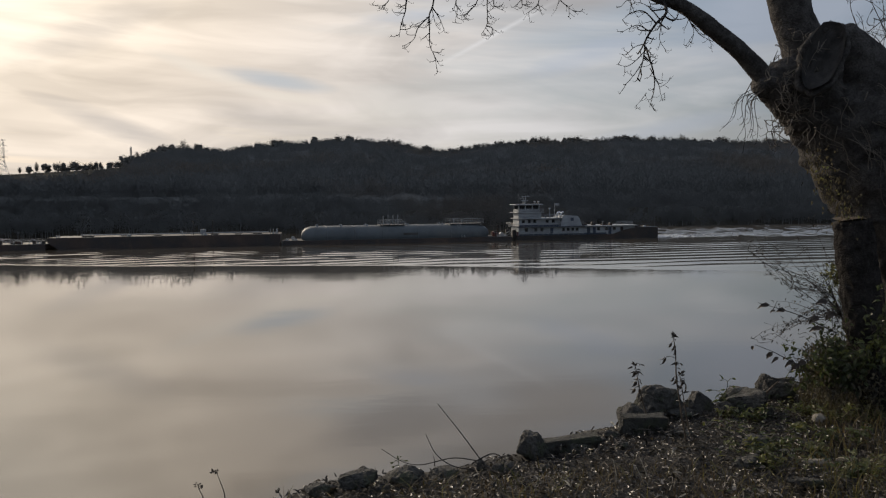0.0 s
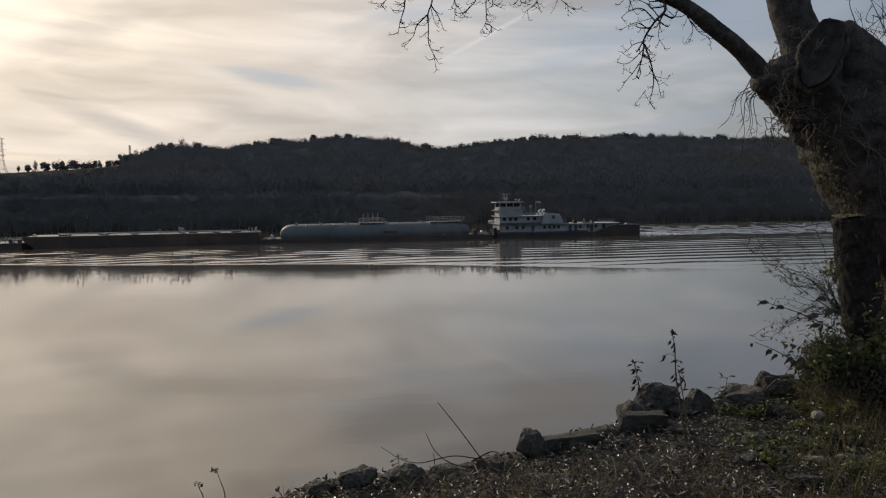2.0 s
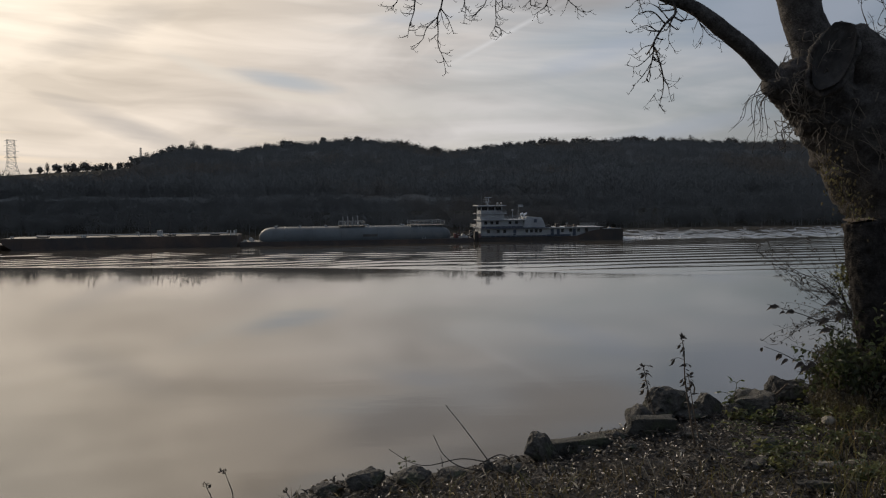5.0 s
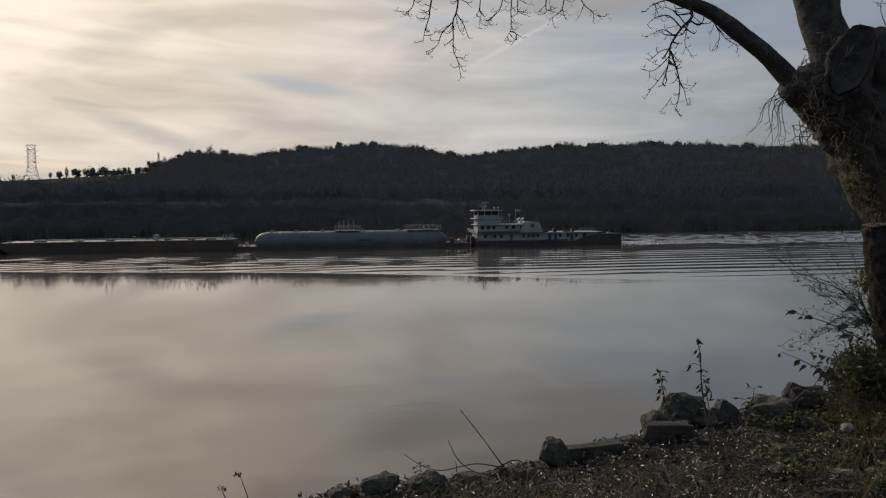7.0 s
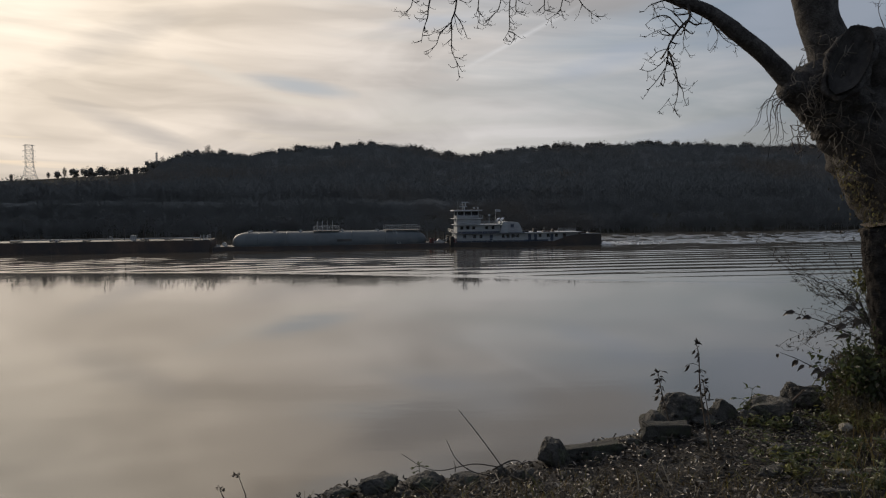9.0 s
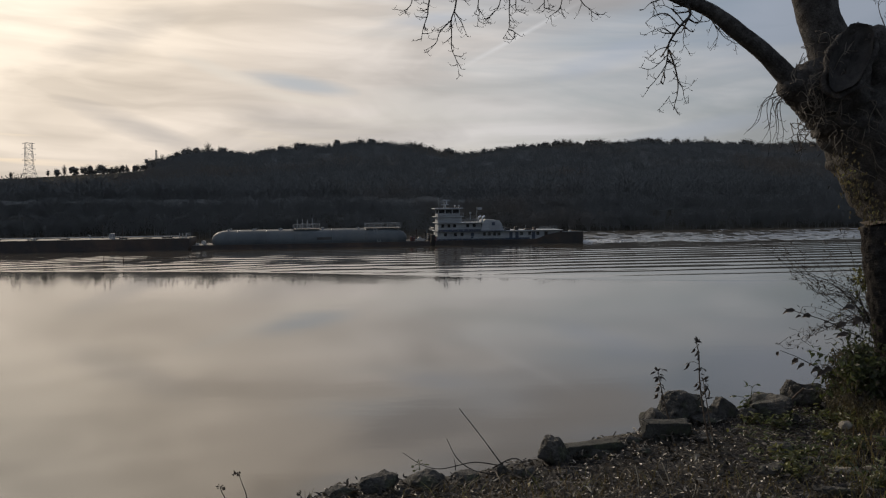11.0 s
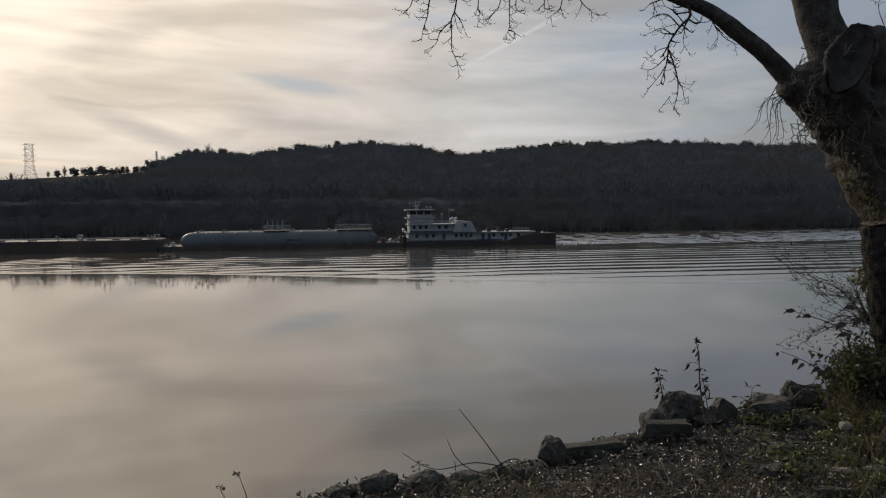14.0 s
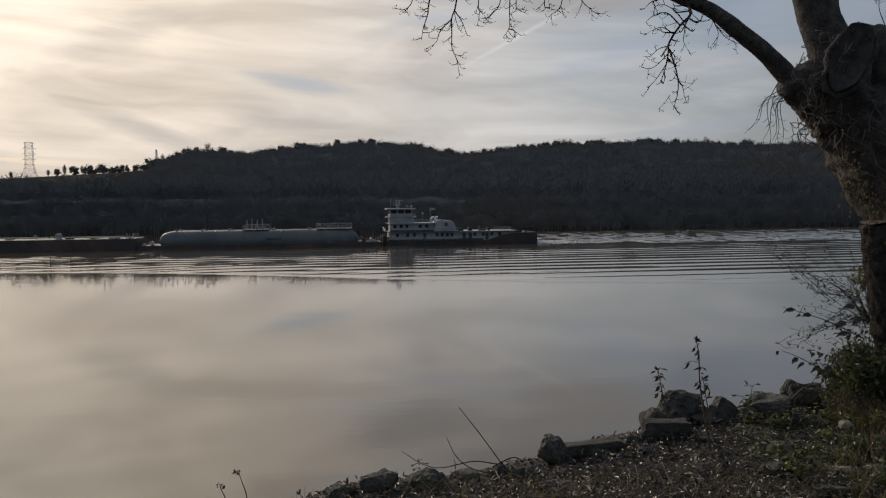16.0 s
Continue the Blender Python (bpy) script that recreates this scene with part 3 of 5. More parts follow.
def towboat():
    t = thing("towboat", tow_pose(0, 0), "white river towboat with blue trim pushing barges", "towboat")
    W = 10.4
    part("hull", hull(39.1, W, 1.1, 1.5, 2.0), HULL, t, "black hull")
    # the black stern bulwark, rising aft
    q = Geo()
    for y in (0.02, -W + 0.1):
        prof = [(0.2, 1.1), (0.2, 2.7), (0.8, 3.0), (7.2, 2.75), (9.5, 2.3), (13.0, 1.1)]
        v = [(x, y, z) for x, z in prof] + [(x, y - 0.18, z) for x, z in prof]
        n = len(prof)
        q.add(v, [tuple(range(n - 1, -1, -1)), tuple(range(n, 2 * n))] + [(i, (i + 1) % n, n + (i + 1) % n, n + i) for i in range(n)])
    q.box(0.05, 0.3, -W, 0.0, 1.1, 2.9)
    part("bulwark", q, HULL, t, "black stern bulwark")
    part("stern_rub", Geo().box(0.4, 5.8, 0.0, 0.12, 2.9, 3.02), RAIL, t)
    # main deck house
    house = part("deckhouse", Geo().box(5.8, 38.3, -W + 1.6, -1.6, 1.1, 3.35, 0.05), WHITE, t)
    part("blue_band", Geo().box(14, 38.2, -1.6, -1.56, 1.12, 1.55), BLUE, house)
    part("roof_edge", Geo().box(20.5, 38.6, -W + 0.3, -0.2, 3.35, 3.47, 0.04), BLUE, house)
    part("roof_edge", Geo().box(5.4, 20.5, -W + 0.3, -0.2, 3.35, 3.45, 0.04), WHITE, house)
    glass = Geo().box(-0.38, 0.38, -0.02, 0.02, 0, 0.85).mesh("window")
    for x in (36.2, 33.6, 31.9, 26.0, 24.7, 23.4, 22.2, 16.2, 14.0, 11.8):
        w = part("window", glass, PANE, house)
        w.location = (x, -1.57, 2.15)
        part("frame", Geo().box(-0.46, 0.46, -0.05, 0.0, -0.08, 0.93), WHITE, w)
    for x in (29.2, 19.0, 17.4, 13.0, 9.6):
        d = part("door", Geo().box(x - 0.42, x + 0.42, -1.60, -1.56, 1.15, 3.0), BLUE if x > 12 else HULL, house)
        part("door_handle", Geo().box(x + 0.25, x + 0.33, -1.56, -1.52, 2.0, 2.1), STEEL, d)
    # second deck
    up = part("cabin", Geo().box(26.0, 38.0, -W + 2.2, -2.2, 3.47, 5.5, 0.06), WHITE, t)
    part("blue_band", Geo().box(26.8, 38.0, -2.2, -2.16, 3.5, 3.85), BLUE, up)
    part("roof_edge", Geo().box(26.4, 38.5, -W + 0.9, -0.9, 5.5, 5.62, 0.04), WHITE, up)
    for x in (36.8, 35.2, 33.7, 30.3, 28.6, 26.3):
        w = part("window", glass, PANE, up)
        w.location = (x, -2.17, 4.35)
    railing(t, [(38.6, -0.4, 3.47), (20.8, -0.4, 3.47)], 0.95, 14, rails=2, r=0.035)
    railing(t, [(38.4, -1.1, 5.62), (31.2, -1.1, 5.62)], 0.9, 7)
    railing(t, [(38.8, -0.15, 1.1), (21.0, -0.15, 1.1)], 0.9, 14, rails=2)
    # engine casing with a sloping end and a round badge
    prof = [(20.9, 3.47), (21.5, 5.2), (22.1, 6.1), (25.6, 6.35), (26.4, 5.7), (26.9, 3.47)]
    q = Geo()
    v = [(x, -1.3, z) for x, z in prof] + [(x, -W + 1.4, z) for x, z in prof]
    q.add(v, [(5, 4, 3, 2, 1, 0), (6, 7, 8, 9, 10, 11)] + [(i, (i + 1) % 6, 6 + (i + 1) % 6, 6 + i) for i in range(6)])
    casing = part("engine_casing", q, WHITE, t)
    part("badge", Geo().tube([(23.7, -1.3, 5.2), (23.7, -1.25, 5.2)], 0.6, 4), BLUE, casing, "plain blue diamond badge")
    for x in (27.4, 26.4):
        part("exhaust", Geo().tube(curve_points([(x, -2.6, 5.4), (x, -2.6, 6.4), (x - 0.15, -2.6, 6.9), (x - 0.75, -2.6, 7.15)], 4), 0.26, 10), CHROME, t, "polished bent exhaust pipe")
    # pilothouse
    lower = part("pilothouse_base", Geo().box(31.8, 38.0, -W + 2.6, -2.4, 5.62, 7.1, 0.05), WHITE, t)
    part("roof_edge", Geo().box(31.2, 38.8, -W + 1.8, -1.8, 7.1, 7.22, 0.04), WHITE, lower)
    railing(t, [(38.6, -1.9, 7.22), (31.4, -1.9, 7.22)], 0.85, 7)
    railing(t, [(31.0, -1.3, 5.62), (25.9, -1.3, 5.62)], 0.9, 5)
    ph = part("pilothouse", Geo().box(32.2, 38.0, -W + 2.8, -2.6, 7.22, 7.95, 0.05).box(32.3, 37.9, -W + 2.9, -2.7, 9.0, 9.15), WHITE, t)
    for x in (32.25, 34.1, 36.0, 37.75):
        for y in (-2.65, -W + 2.85):
            part("pillar", Geo().box(x, x + 0.2, y - 0.1, y + 0.05, 7.95, 9.0), WHITE, ph)
    part("window_band", Geo().box(32.45, 37.8, -W + 3.0, -2.75, 7.95, 9.0), PANE, ph, "dark pilothouse glazing")
    part("roof", Geo().box(31.4, 38.9, -W + 2.2, -2.0, 9.15, 9.38, 0.08), WHITE, ph)
    part("mast", Geo().tube([(36.0, -5.2, 9.35), (36.0, -5.2, 11.6)], 0.09, 6).tube([(35.2, -5.2, 10.9), (36.8, -5.2, 10.9)], 0.05, 5).tube([(35.4, -5.2, 9.35), (36.0, -5.2, 10.8)], 0.05, 5), RAIL, t)
    part("radar", Geo().box(34.4, 36.4, -5.3, -5.1, 11.35, 11.5, 0.03).tube([(35.3, -5.2, 10.4), (35.3, -5.2, 11.35)], 0.12, 8), WHITE, t)
    part("radar", Geo().box(34.9, 36.9, -4.5, -4.3, 10.2, 10.35, 0.03).tube([(35.7, -4.4, 9.35), (35.7, -4.4, 10.2)], 0.12, 8), WHITE, t)
    part("aerial", Geo().tube([(37.7, -3.2, 9.35), (37.75, -3.2, 12.0)], 0.03, 5), RAIL, t)
    part("searchlight", Geo().tube([(33.4, -3.0, 9.35), (33.4, -3.0, 9.75)], 0.06, 6).tube([(33.2, -3.0, 9.9), (33.65, -3.0, 9.9)], 0.2, 10), STEEL, t)
    part("searchlight", Geo().tube([(32.4, -3.0, 9.35), (32.4, -3.0, 9.75)], 0.06, 6).tube([(32.2, -3.0, 9.9), (32.65, -3.0, 9.9)], 0.2, 10), STEEL, t)
    # lamp post, flag, stern gear
    part("lamp_post", Geo().tube([(29.6, -2.2, 5.6), (29.6, -2.2, 7.9)], 0.07, 6).box(29.35, 29.85, -2.4, -2.0, 7.9, 8.3, 0.05), WHITE, t)
    part("flag_staff", Geo().tube([(27.3, -5.2, 5.9), (27.3, -5.2, 9.6)], 0.05, 6), STEEL, t)
    q = Geo()
    n = 7
    v = [(27.2 - 1.25 * i / (n - 1), -5.2 + 0.12 * math.sin(i * 1.3), z - 0.1 * i / n) for z in (9.5, 8.9) for i in range(n)]
    v += [(x, y - 0.02, z) for x, y, z in v]
    q.add(v, [(i, i + 1, n + i + 1, n + i) for i in range(n - 1)] + [(2 * n + n + i, 2 * n + n + i + 1, 2 * n + i + 1, 2 * n + i) for i in range(n - 1)])
    part("flag", q, WHITE, t, "small pale wind-blown flag")
    railing(t, [(11.5, -0.7, 3.45), (6.9, -0.7, 3.45)], 0.95, 6)
    part("capstan", Geo().tube([(3.2, -1.6, 1.1), (3.2, -1.6, 3.1), (3.2, -1.6, 3.3)], [0.4, 0.4, 0.25], 10), STEEL, t)
    part("deck_light", Geo().tube([(15.2, -1.2, 3.4), (15.2, -1.2, 4.4)], 0.05, 6).box(15.0, 15.4, -1.35, -1.05, 4.4, 4.6, 0.04), RAIL, t)
    for x, w, h in ((19.8, 1.4, 0.6), (17.3, 1.0, 0.9), (14.2, 2.0, 0.4), (12.4, 0.7, 0.7)):
        part("roof_vent", Geo().box(x - w / 2, x + w / 2, -3.4, -2.2, 3.4, 3.45 + h, 0.08), HULL, t)
    # push knees and winches at the head
    for y in (-1.6, -W + 2.2):
        part("push_knee", Geo().box(39.0, 40.0, y - 0.6, y + 0.6, -0.6, 2.7, 0.15), HULL, t, "black upright push knee")
    part("winch", Geo().tube([(38.9, -2.4, 1.7), (38.9, -4.0, 1.7)], 0.6, 12), STEEL, t)
    part("fuel_drum", Geo().tube([(38.75, -0.55, 1.1), (38.75, -0.55, 2.2)], 0.33, 10), RED, t)
    railing(t, [(39.3, -0.3, 3.45), (39.3, -W + 0.6, 3.45)], 0.95, 6)
    return t


def tank_barge():
    L, W = 58.5, 10.7
    t = thing("tank_barge", tow_pose(40.4, 0), "dark-hulled tank barge carrying long grey-green pressure tanks", "barge")
    part("hull", hull(L, W, 1.0, 4.0, 1.0, 1.2), BARGE, t, "low dark rusty hull")
    part("deck", Geo().box(0.3, L - 0.3, -W + 0.2, -0.2, 1.0, 1.06, 0.02), DECK, t)
    for y in (-2.75, -W + 2.75):
        prof = [(5.6, 0.1), (5.9, 0.9), (6.6, 1.6), (7.8, 2.1), (9.4, 2.35), (11, 2.4), (50.2, 2.4), (51.6, 2.3), (52.8, 1.95), (53.6, 1.3), (53.95, 0.6), (54.0, 0.1)]
        tank = part("tank", Geo().tube([(x, y, 2.0) for x, _ in prof], [r for _, r in prof], 36), TANK, t, smooth=True)
        for x in (16, 24.5, 33.5, 40.5, 47.5):
            part("weld_band", Geo().tube([(x, y, 2.0), (x + 0.25, y, 2.0)], 2.43, 36), TANK, tank, smooth=True)
        for x in (18.0, 27.0, 37.5, 44.0, 50.0):
            part("valve", Geo().tube([(x, y, 4.35), (x, y, 4.8)], 0.22, 8).tube([(x - 0.35, y, 4.62), (x + 0.35, y, 4.62)], 0.1, 6), RAIL, tank)
    for x0, x1, stacks in ((7.3, 16.2, 0), (27.8, 34.2, 4)):
        pf = part("catwalk", Geo().box(x0, x1, -W + 2.5, -1.6, 4.42, 4.55, 0.03), DECK, t)
        railing(pf, [(x0, -1.7, 4.55), (x1, -1.7, 4.55)], 1.15, 9)
        railing(pf, [(x0, -W + 2.6, 4.55), (x1, -W + 2.6, 4.55)], 1.15, 5, rails=2)
        for i in range(stacks):
            part("vent_stack", Geo().tube([(x1 - 1.0 - 1.25 * i, -3.4, 4.5), (x1 - 1.0 - 1.25 * i, -3.4, 6.9 + 0.2 * (i % 2))], 0.1, 8), RAIL, pf)
        for i in range(3):
            part("support", Geo().box(x0 + 0.4 + i * (x1 - x0 - 1) / 2, x0 + 0.7 + i * (x1 - x0 - 1) / 2, -2.3, -2.0, 4.1, 4.45), RAIL, pf)
    lad = part("ladder", Geo().tube([(13.2, -0.25, 1.0), (14.4, -1.3, 4.6)], 0.06, 6).tube([(12.4, -0.25, 1.0), (13.6, -1.3, 4.6)], 0.06, 6), RAIL, t, "pale steep ladder")
    for i in range(9):
        k = (i + 0.5) / 9
        part("rung", Geo().tube([(12.4 + 1.2 * k, -0.25 - 1.05 * k, 1 + 3.6 * k), (13.2 + 1.2 * k, -0.25 - 1.05 * k, 1 + 3.6 * k)], 0.04, 5), RAIL, lad)
    part("name_patch", Geo().box(24.6, 28.4, -0.36, -0.34, 1.9, 2.5), DECK, t, "worn pale lettering patch")
    for x in (1.5, 3.2, 55.2, 57.0):
        timberhead(t, x, -1.0, 1.05)
    part("winch", Geo().tube([(2.4, -1.6, 1.6), (2.4, -2.8, 1.6)], 0.5, 10), STEEL, t)
    part("winch", Geo().tube([(56.0, -2.2, 1.6), (56.0, -3.4, 1.6)], 0.5, 10), STEEL, t)
    part("deck_locker", Geo().box(3.6, 4.8, -3.2, -1.8, 1.05, 2.3, 0.05), RED, t, "dull red deck locker")
    for x, h, y in ((1.0, 2.4, -2.2), (1.9, 1.5, -3.4), (3.0, 2.9, -4.0), (4.3, 1.6, -0.9)):
        part("tow_post", Geo().tube([(x, y, 1.05), (x, y, 1.05 + h)], [0.16, 0.12], 8).tube([(x - 0.35, y, 0.8 + h), (x + 0.35, y, 0.8 + h)], 0.07, 6), HULL, t)
    part("ratchet_wire", Geo().tube(curve_points([(0.1, -1.2, 2.6), (2.2, -1.0, 1.6), (5.0, -0.9, 2.4)], 5), 0.05, 5), STEEL, t)
    part("mooring_line", Geo().tube(curve_points([(0.2, -0.6, 2.1), (1.6, -0.5, 1.25), (3.2, -0.6, 1.5)], 5), 0.08, 6), RAIL, t)
    return t


def deck_barge(s, L, deck, label, gear):
    W = 10.7
    t = thing("deck_barge", tow_pose(s, 0), label, "barge", "barges of the tow")
    part("hull", hull(L, W, deck, 4.0, 0.6, 1.2), BARGE, t)
    part("deck", Geo().box(0.2, L - 0.2, -W + 0.15, -0.15, deck, deck + 0.09, 0.03), DECK, t, "pale worn deck edge")
    for x in np.arange(5.5, L - 3, 6.2):
        part("side_fender", Geo().box(x, x + 0.3, 0.0, 0.06, 0.2, deck - 0.05), BARGE, t)
    for x in (1.2, L * 0.33, L * 0.66, L - 2.4):
        timberhead(t, float(x), -0.8, deck + 0.09)
    gear(t, L, W, deck + 0.09)
    return t


def middle_gear(t, L, W, z):
    for x, w, h in ((4.5, 2.2, 0.6), (9.5, 1.5, 0.45), (15.0, 1.7, 0.7), (28.5, 1.6, 0.5), (35.5, 2.0, 0.5), (44.0, 2.4, 0.7)):
        h_ = part("hatch", Geo().box(x, x + w, -3.6, -2.0, z, z + h * 0.35, 0.08), DECK, t)
        part("lid", Geo().box(x - 0.08, x + w + 0.08, -3.7, -1.9, z + h * 0.35, z + h * 0.35 + 0.08, 0.02), DECK, h_)
    part("pump_house", Geo().box(18.2, 19.4, -4.6, -3.4, z, z + 1.3, 0.05), RAIL, t, "small pale pump housing")
    part("vent_pipe", Geo().tube([(23.5, -3, z), (23.5, -3, z + 0.9), (24.1, -3, z + 1.0)], 0.14, 8), RAIL, t)
    for x in (16.6, 21.2):
        post = part("light_post", Geo().tube([(x, -5.0, z), (x, -5.0, z + 3.3)], 0.09, 5), HULL, t)
        part("light_head", Geo().box(x - 0.2, x + 0.2, -5.15, -4.85, z + 3.2, z + 3.4, 0.04), HULL, post)
    part("pipeline", Geo().tube([(3, -5.2, z + 0.35), (L - 6, -5.2, z + 0.35)], 0.16, 8), RAIL, t)
    for x in (0.9, 1.7, 2.4):
        part("ratchet_post", Geo().tube([(x, -1.4, z), (x, -1.4, z + 1.2)], 0.13, 8), STEEL, t)
    railing(t, [(0.8, -6.5, z), (0.8, -1.8, z)], 1.1, 4)


def front_gear(t, L, W, z):
    rng = random.Random(4)
    for i in range(9):
        x = 1.0 + i * 2.2 + rng.uniform(-0.5, 0.5)
        w, h = rng.uniform(0.5, 1.6), rng.uniform(0.4, 1.3)
        part("deck_box", Geo().box(x, x + w, -2.8, -1.6, z, z + h, 0.06), rng.choice((RAIL, DECK, BARGE, HULL)), t)
    for i in range(5):
        x = 2 + i * 3.4
        part("pipe_run", Geo().tube(curve_points([(x, -1.0, z), (x + 0.2, -1.0, z + 0.8), (x + 1.4, -1.0, z + 0.9), (x + 1.9, -1.0, z)], 4), 0.09, 6), RAIL, t)
    railing(t, [(1, -3.2, z), (22, -3.2, z)], 1.1, 10)
    part("hose_rack", Geo().tube([(9, -4, z), (9, -4, z + 1.1), (11.5, -4, z + 1.3), (11.5, -4, z)], 0.10, 8), STEEL, t)


BOAT = towboat()
TANKER = tank_barge()
MIDDLE = deck_barge(99.4, 53.5, 2.75, "empty dark deck barge riding high with hatches and pipes", middle_gear)
FRONT = deck_barge(153.4, 59.4, 1.35, "low loaded dark barge with cluttered deck gear", front_gear)


# ---- the wake: long low waves that run out from the tow and the churned wash behind it ----
def wake():
    xs = np.arange(-210, 262, 1.6)
    ys = np.arange(-74, 122, 0.55)
    X, Y = np.meshgrid(xs, ys)
    rng = np.random.default_rng(3)
    # diverging waves on the near side, within the spreading edge of the wake
    edge = np.minimum(0.40 * (240 - X), 107 + 0 * X) + 2.5 * np.sin(X * 0.06)
    side = np.clip((Y - 5) / 10, 0, 1) * np.clip((edge + 6 - Y) / 16, 0, 1)
    ends = np.clip((X + 210) / 50, 0, 1)
    ahead = np.clip((X - 10) / 70, 0.10, 1)
    wob = 1.6 * np.sin(X * 0.015 + 0.03 * Y) + ahead * (1.8 * np.sin(X * 0.053 + 1.0 + 0.05 * Y) + 1.2 * np.sin(0.11 * X - 0.09 * Y))
    across = Y + 0.0011 * (Y - 40) * X + wob
    group = 0.80 - 0.2 * ahead + (0.20 + 0.25 * ahead) * np.sin(across * 0.21 + 0.031 * X) * np.sin(0.043 * X + 0.9 + 0.02 * Y)
    turn = across * 2 * math.pi / 6.0
    z = (0.041 - 0.013 * ahead) * group * (np.sin(turn) - 0.30 * np.cos(2 * turn)) + (0.003 + 0.008 * ahead) * np.sin((across * 1.6 - 0.22 * X) * 2 * math.pi / 8.6 + 2) + 0.008 * ahead * np.sin((Y * 1.2 + 0.45 * X) * 1.1) + 0.007 * group * np.sin((Y - 0.10 * X) * 1.45 + 0.8 * np.sin(0.04 * X)) + ahead * 0.011 * np.sin((Y * 0.9 - 0.30 * X) * 1.5 + 1.3 * np.sin(0.07 * X + 0.1 * Y))
    z = (z + 0.165) * side * ends
    # churned water behind the stern
    aft = np.clip((-X) / 6, 0, 1) * np.clip((X + 205) / 60, 0, 1)
    wash = aft * np.exp(-(((Y + 5 + 0.02 * X) / (7 - 0.13 * X)) ** 2))
    wash = np.maximum(wash, 0.8 * aft * np.clip((Y + 74) / 6, 0, 1) * np.clip((14 - Y) / 18, 0, 1))
    chop = np.zeros_like(X)
    for _ in range(16):
        a, k = rng.normal(math.pi / 2, 0.36), rng.uniform(1.3, 3.1)
        chop += np.sin(k * (X * math.cos(a) + Y * math.sin(a)) + rng.uniform(0, 6.3))
    z = z + wash * (0.20 + 0.034 * chop)
    # broken water along the hulls
    hug = np.exp(-((Y - 3) / 5) ** 2) * np.clip((X + 2) / 4, 0, 1) * np.clip((212 - X) / 20, 0, 1) * np.clip((Y + 1) / 1.5, 0, 1)
    z = z + hug * (0.06 + 0.006 * chop)
    z = z + 0.012 - 0.06 * (z < 0.004)
    n = len(xs)
    v = np.stack([X, Y, z], -1).reshape(-1, 3)
    i, j = np.meshgrid(np.arange(n - 1), np.arange(len(ys) - 1))
    a = (j * n + i).ravel()
    f = np.stack([a, a + 1, a + n + 1, a + n], -1)
    keep = (v[f][:, :, 2].max(1) > 0.0)
    m = bpy.data.meshes.new("wake")
    m.from_pydata(v.tolist(), [], f[keep].tolist())
    m.shade_smooth()
    ob = tagged(part("wake", m, WATER), "long low ripples spreading from the moving tow", "wake", kind="stuff")
    ob.matrix_basis = tow_pose(0, 0)
    return ob


def wash_foam():
    rng = np.random.default_rng(9)
    q = Geo()
    for _ in range(520):
        x = -rng.exponential(9.0) - 0.2
        y = -5.2 + rng.normal() * (2.2 + 0.05 * -x)
        w, d, h = rng.uniform(0.25, 1.1), rng.uniform(0.15, 0.5), rng.uniform(0.08, 0.42) * math.exp(x / 14)
        n = 6
        rim = [(x + w * math.cos(6.283 * k / n) * rng.uniform(0.6, 1), y + d * math.sin(6.283 * k / n) * rng.uniform(0.6, 1), 0.05) for k in range(n)]
        q.add(rim + [(x, y, 0.14 + h)], [(k, (k + 1) % n, n) for k in range(n)])
    ob = tagged(part("foam", q, FOAM, smooth=True), "white churned foam behind the stern", "foam", kind="stuff")
    ob.matrix_basis = tow_pose(0, 0)
    return ob


WAKE, FOAM_TRAIL = wake(), wash_foam()

# ---- the near bank: the old tree ----


def bark_tube(pts, radii, sides=26, n=10, furrow=0.06):
    """A thick limb through points, with lumps and furrows that run along it."""
    line = curve_points(pts, n)
    k = np.linspace(0, len(radii) - 1, len(line))
    rad = np.interp(k, range(len(radii)), radii)
    q = Geo().tube(line, list(rad), sides, True)
    out = []
    for i, p in enumerate(q.v):
        c, r = line[i // sides], rad[i // sides]
        d = (Vector(p) - c).normalized()
        a = math.atan2(d.y, d.x)
        w = furrow * noise.noise((a * 7, a * 3, i // sides * 0.25)) + 0.08 * noise.noise(Vector(p) * 2.2) + 0.06 * noise.noise(Vector(p) * 7) + 0.05 * noise.noise(Vector(p) * 17)
        out.append(c + d * r * (1 + w))
    q.v = [tuple(p) for p in out]
    return q, line, rad


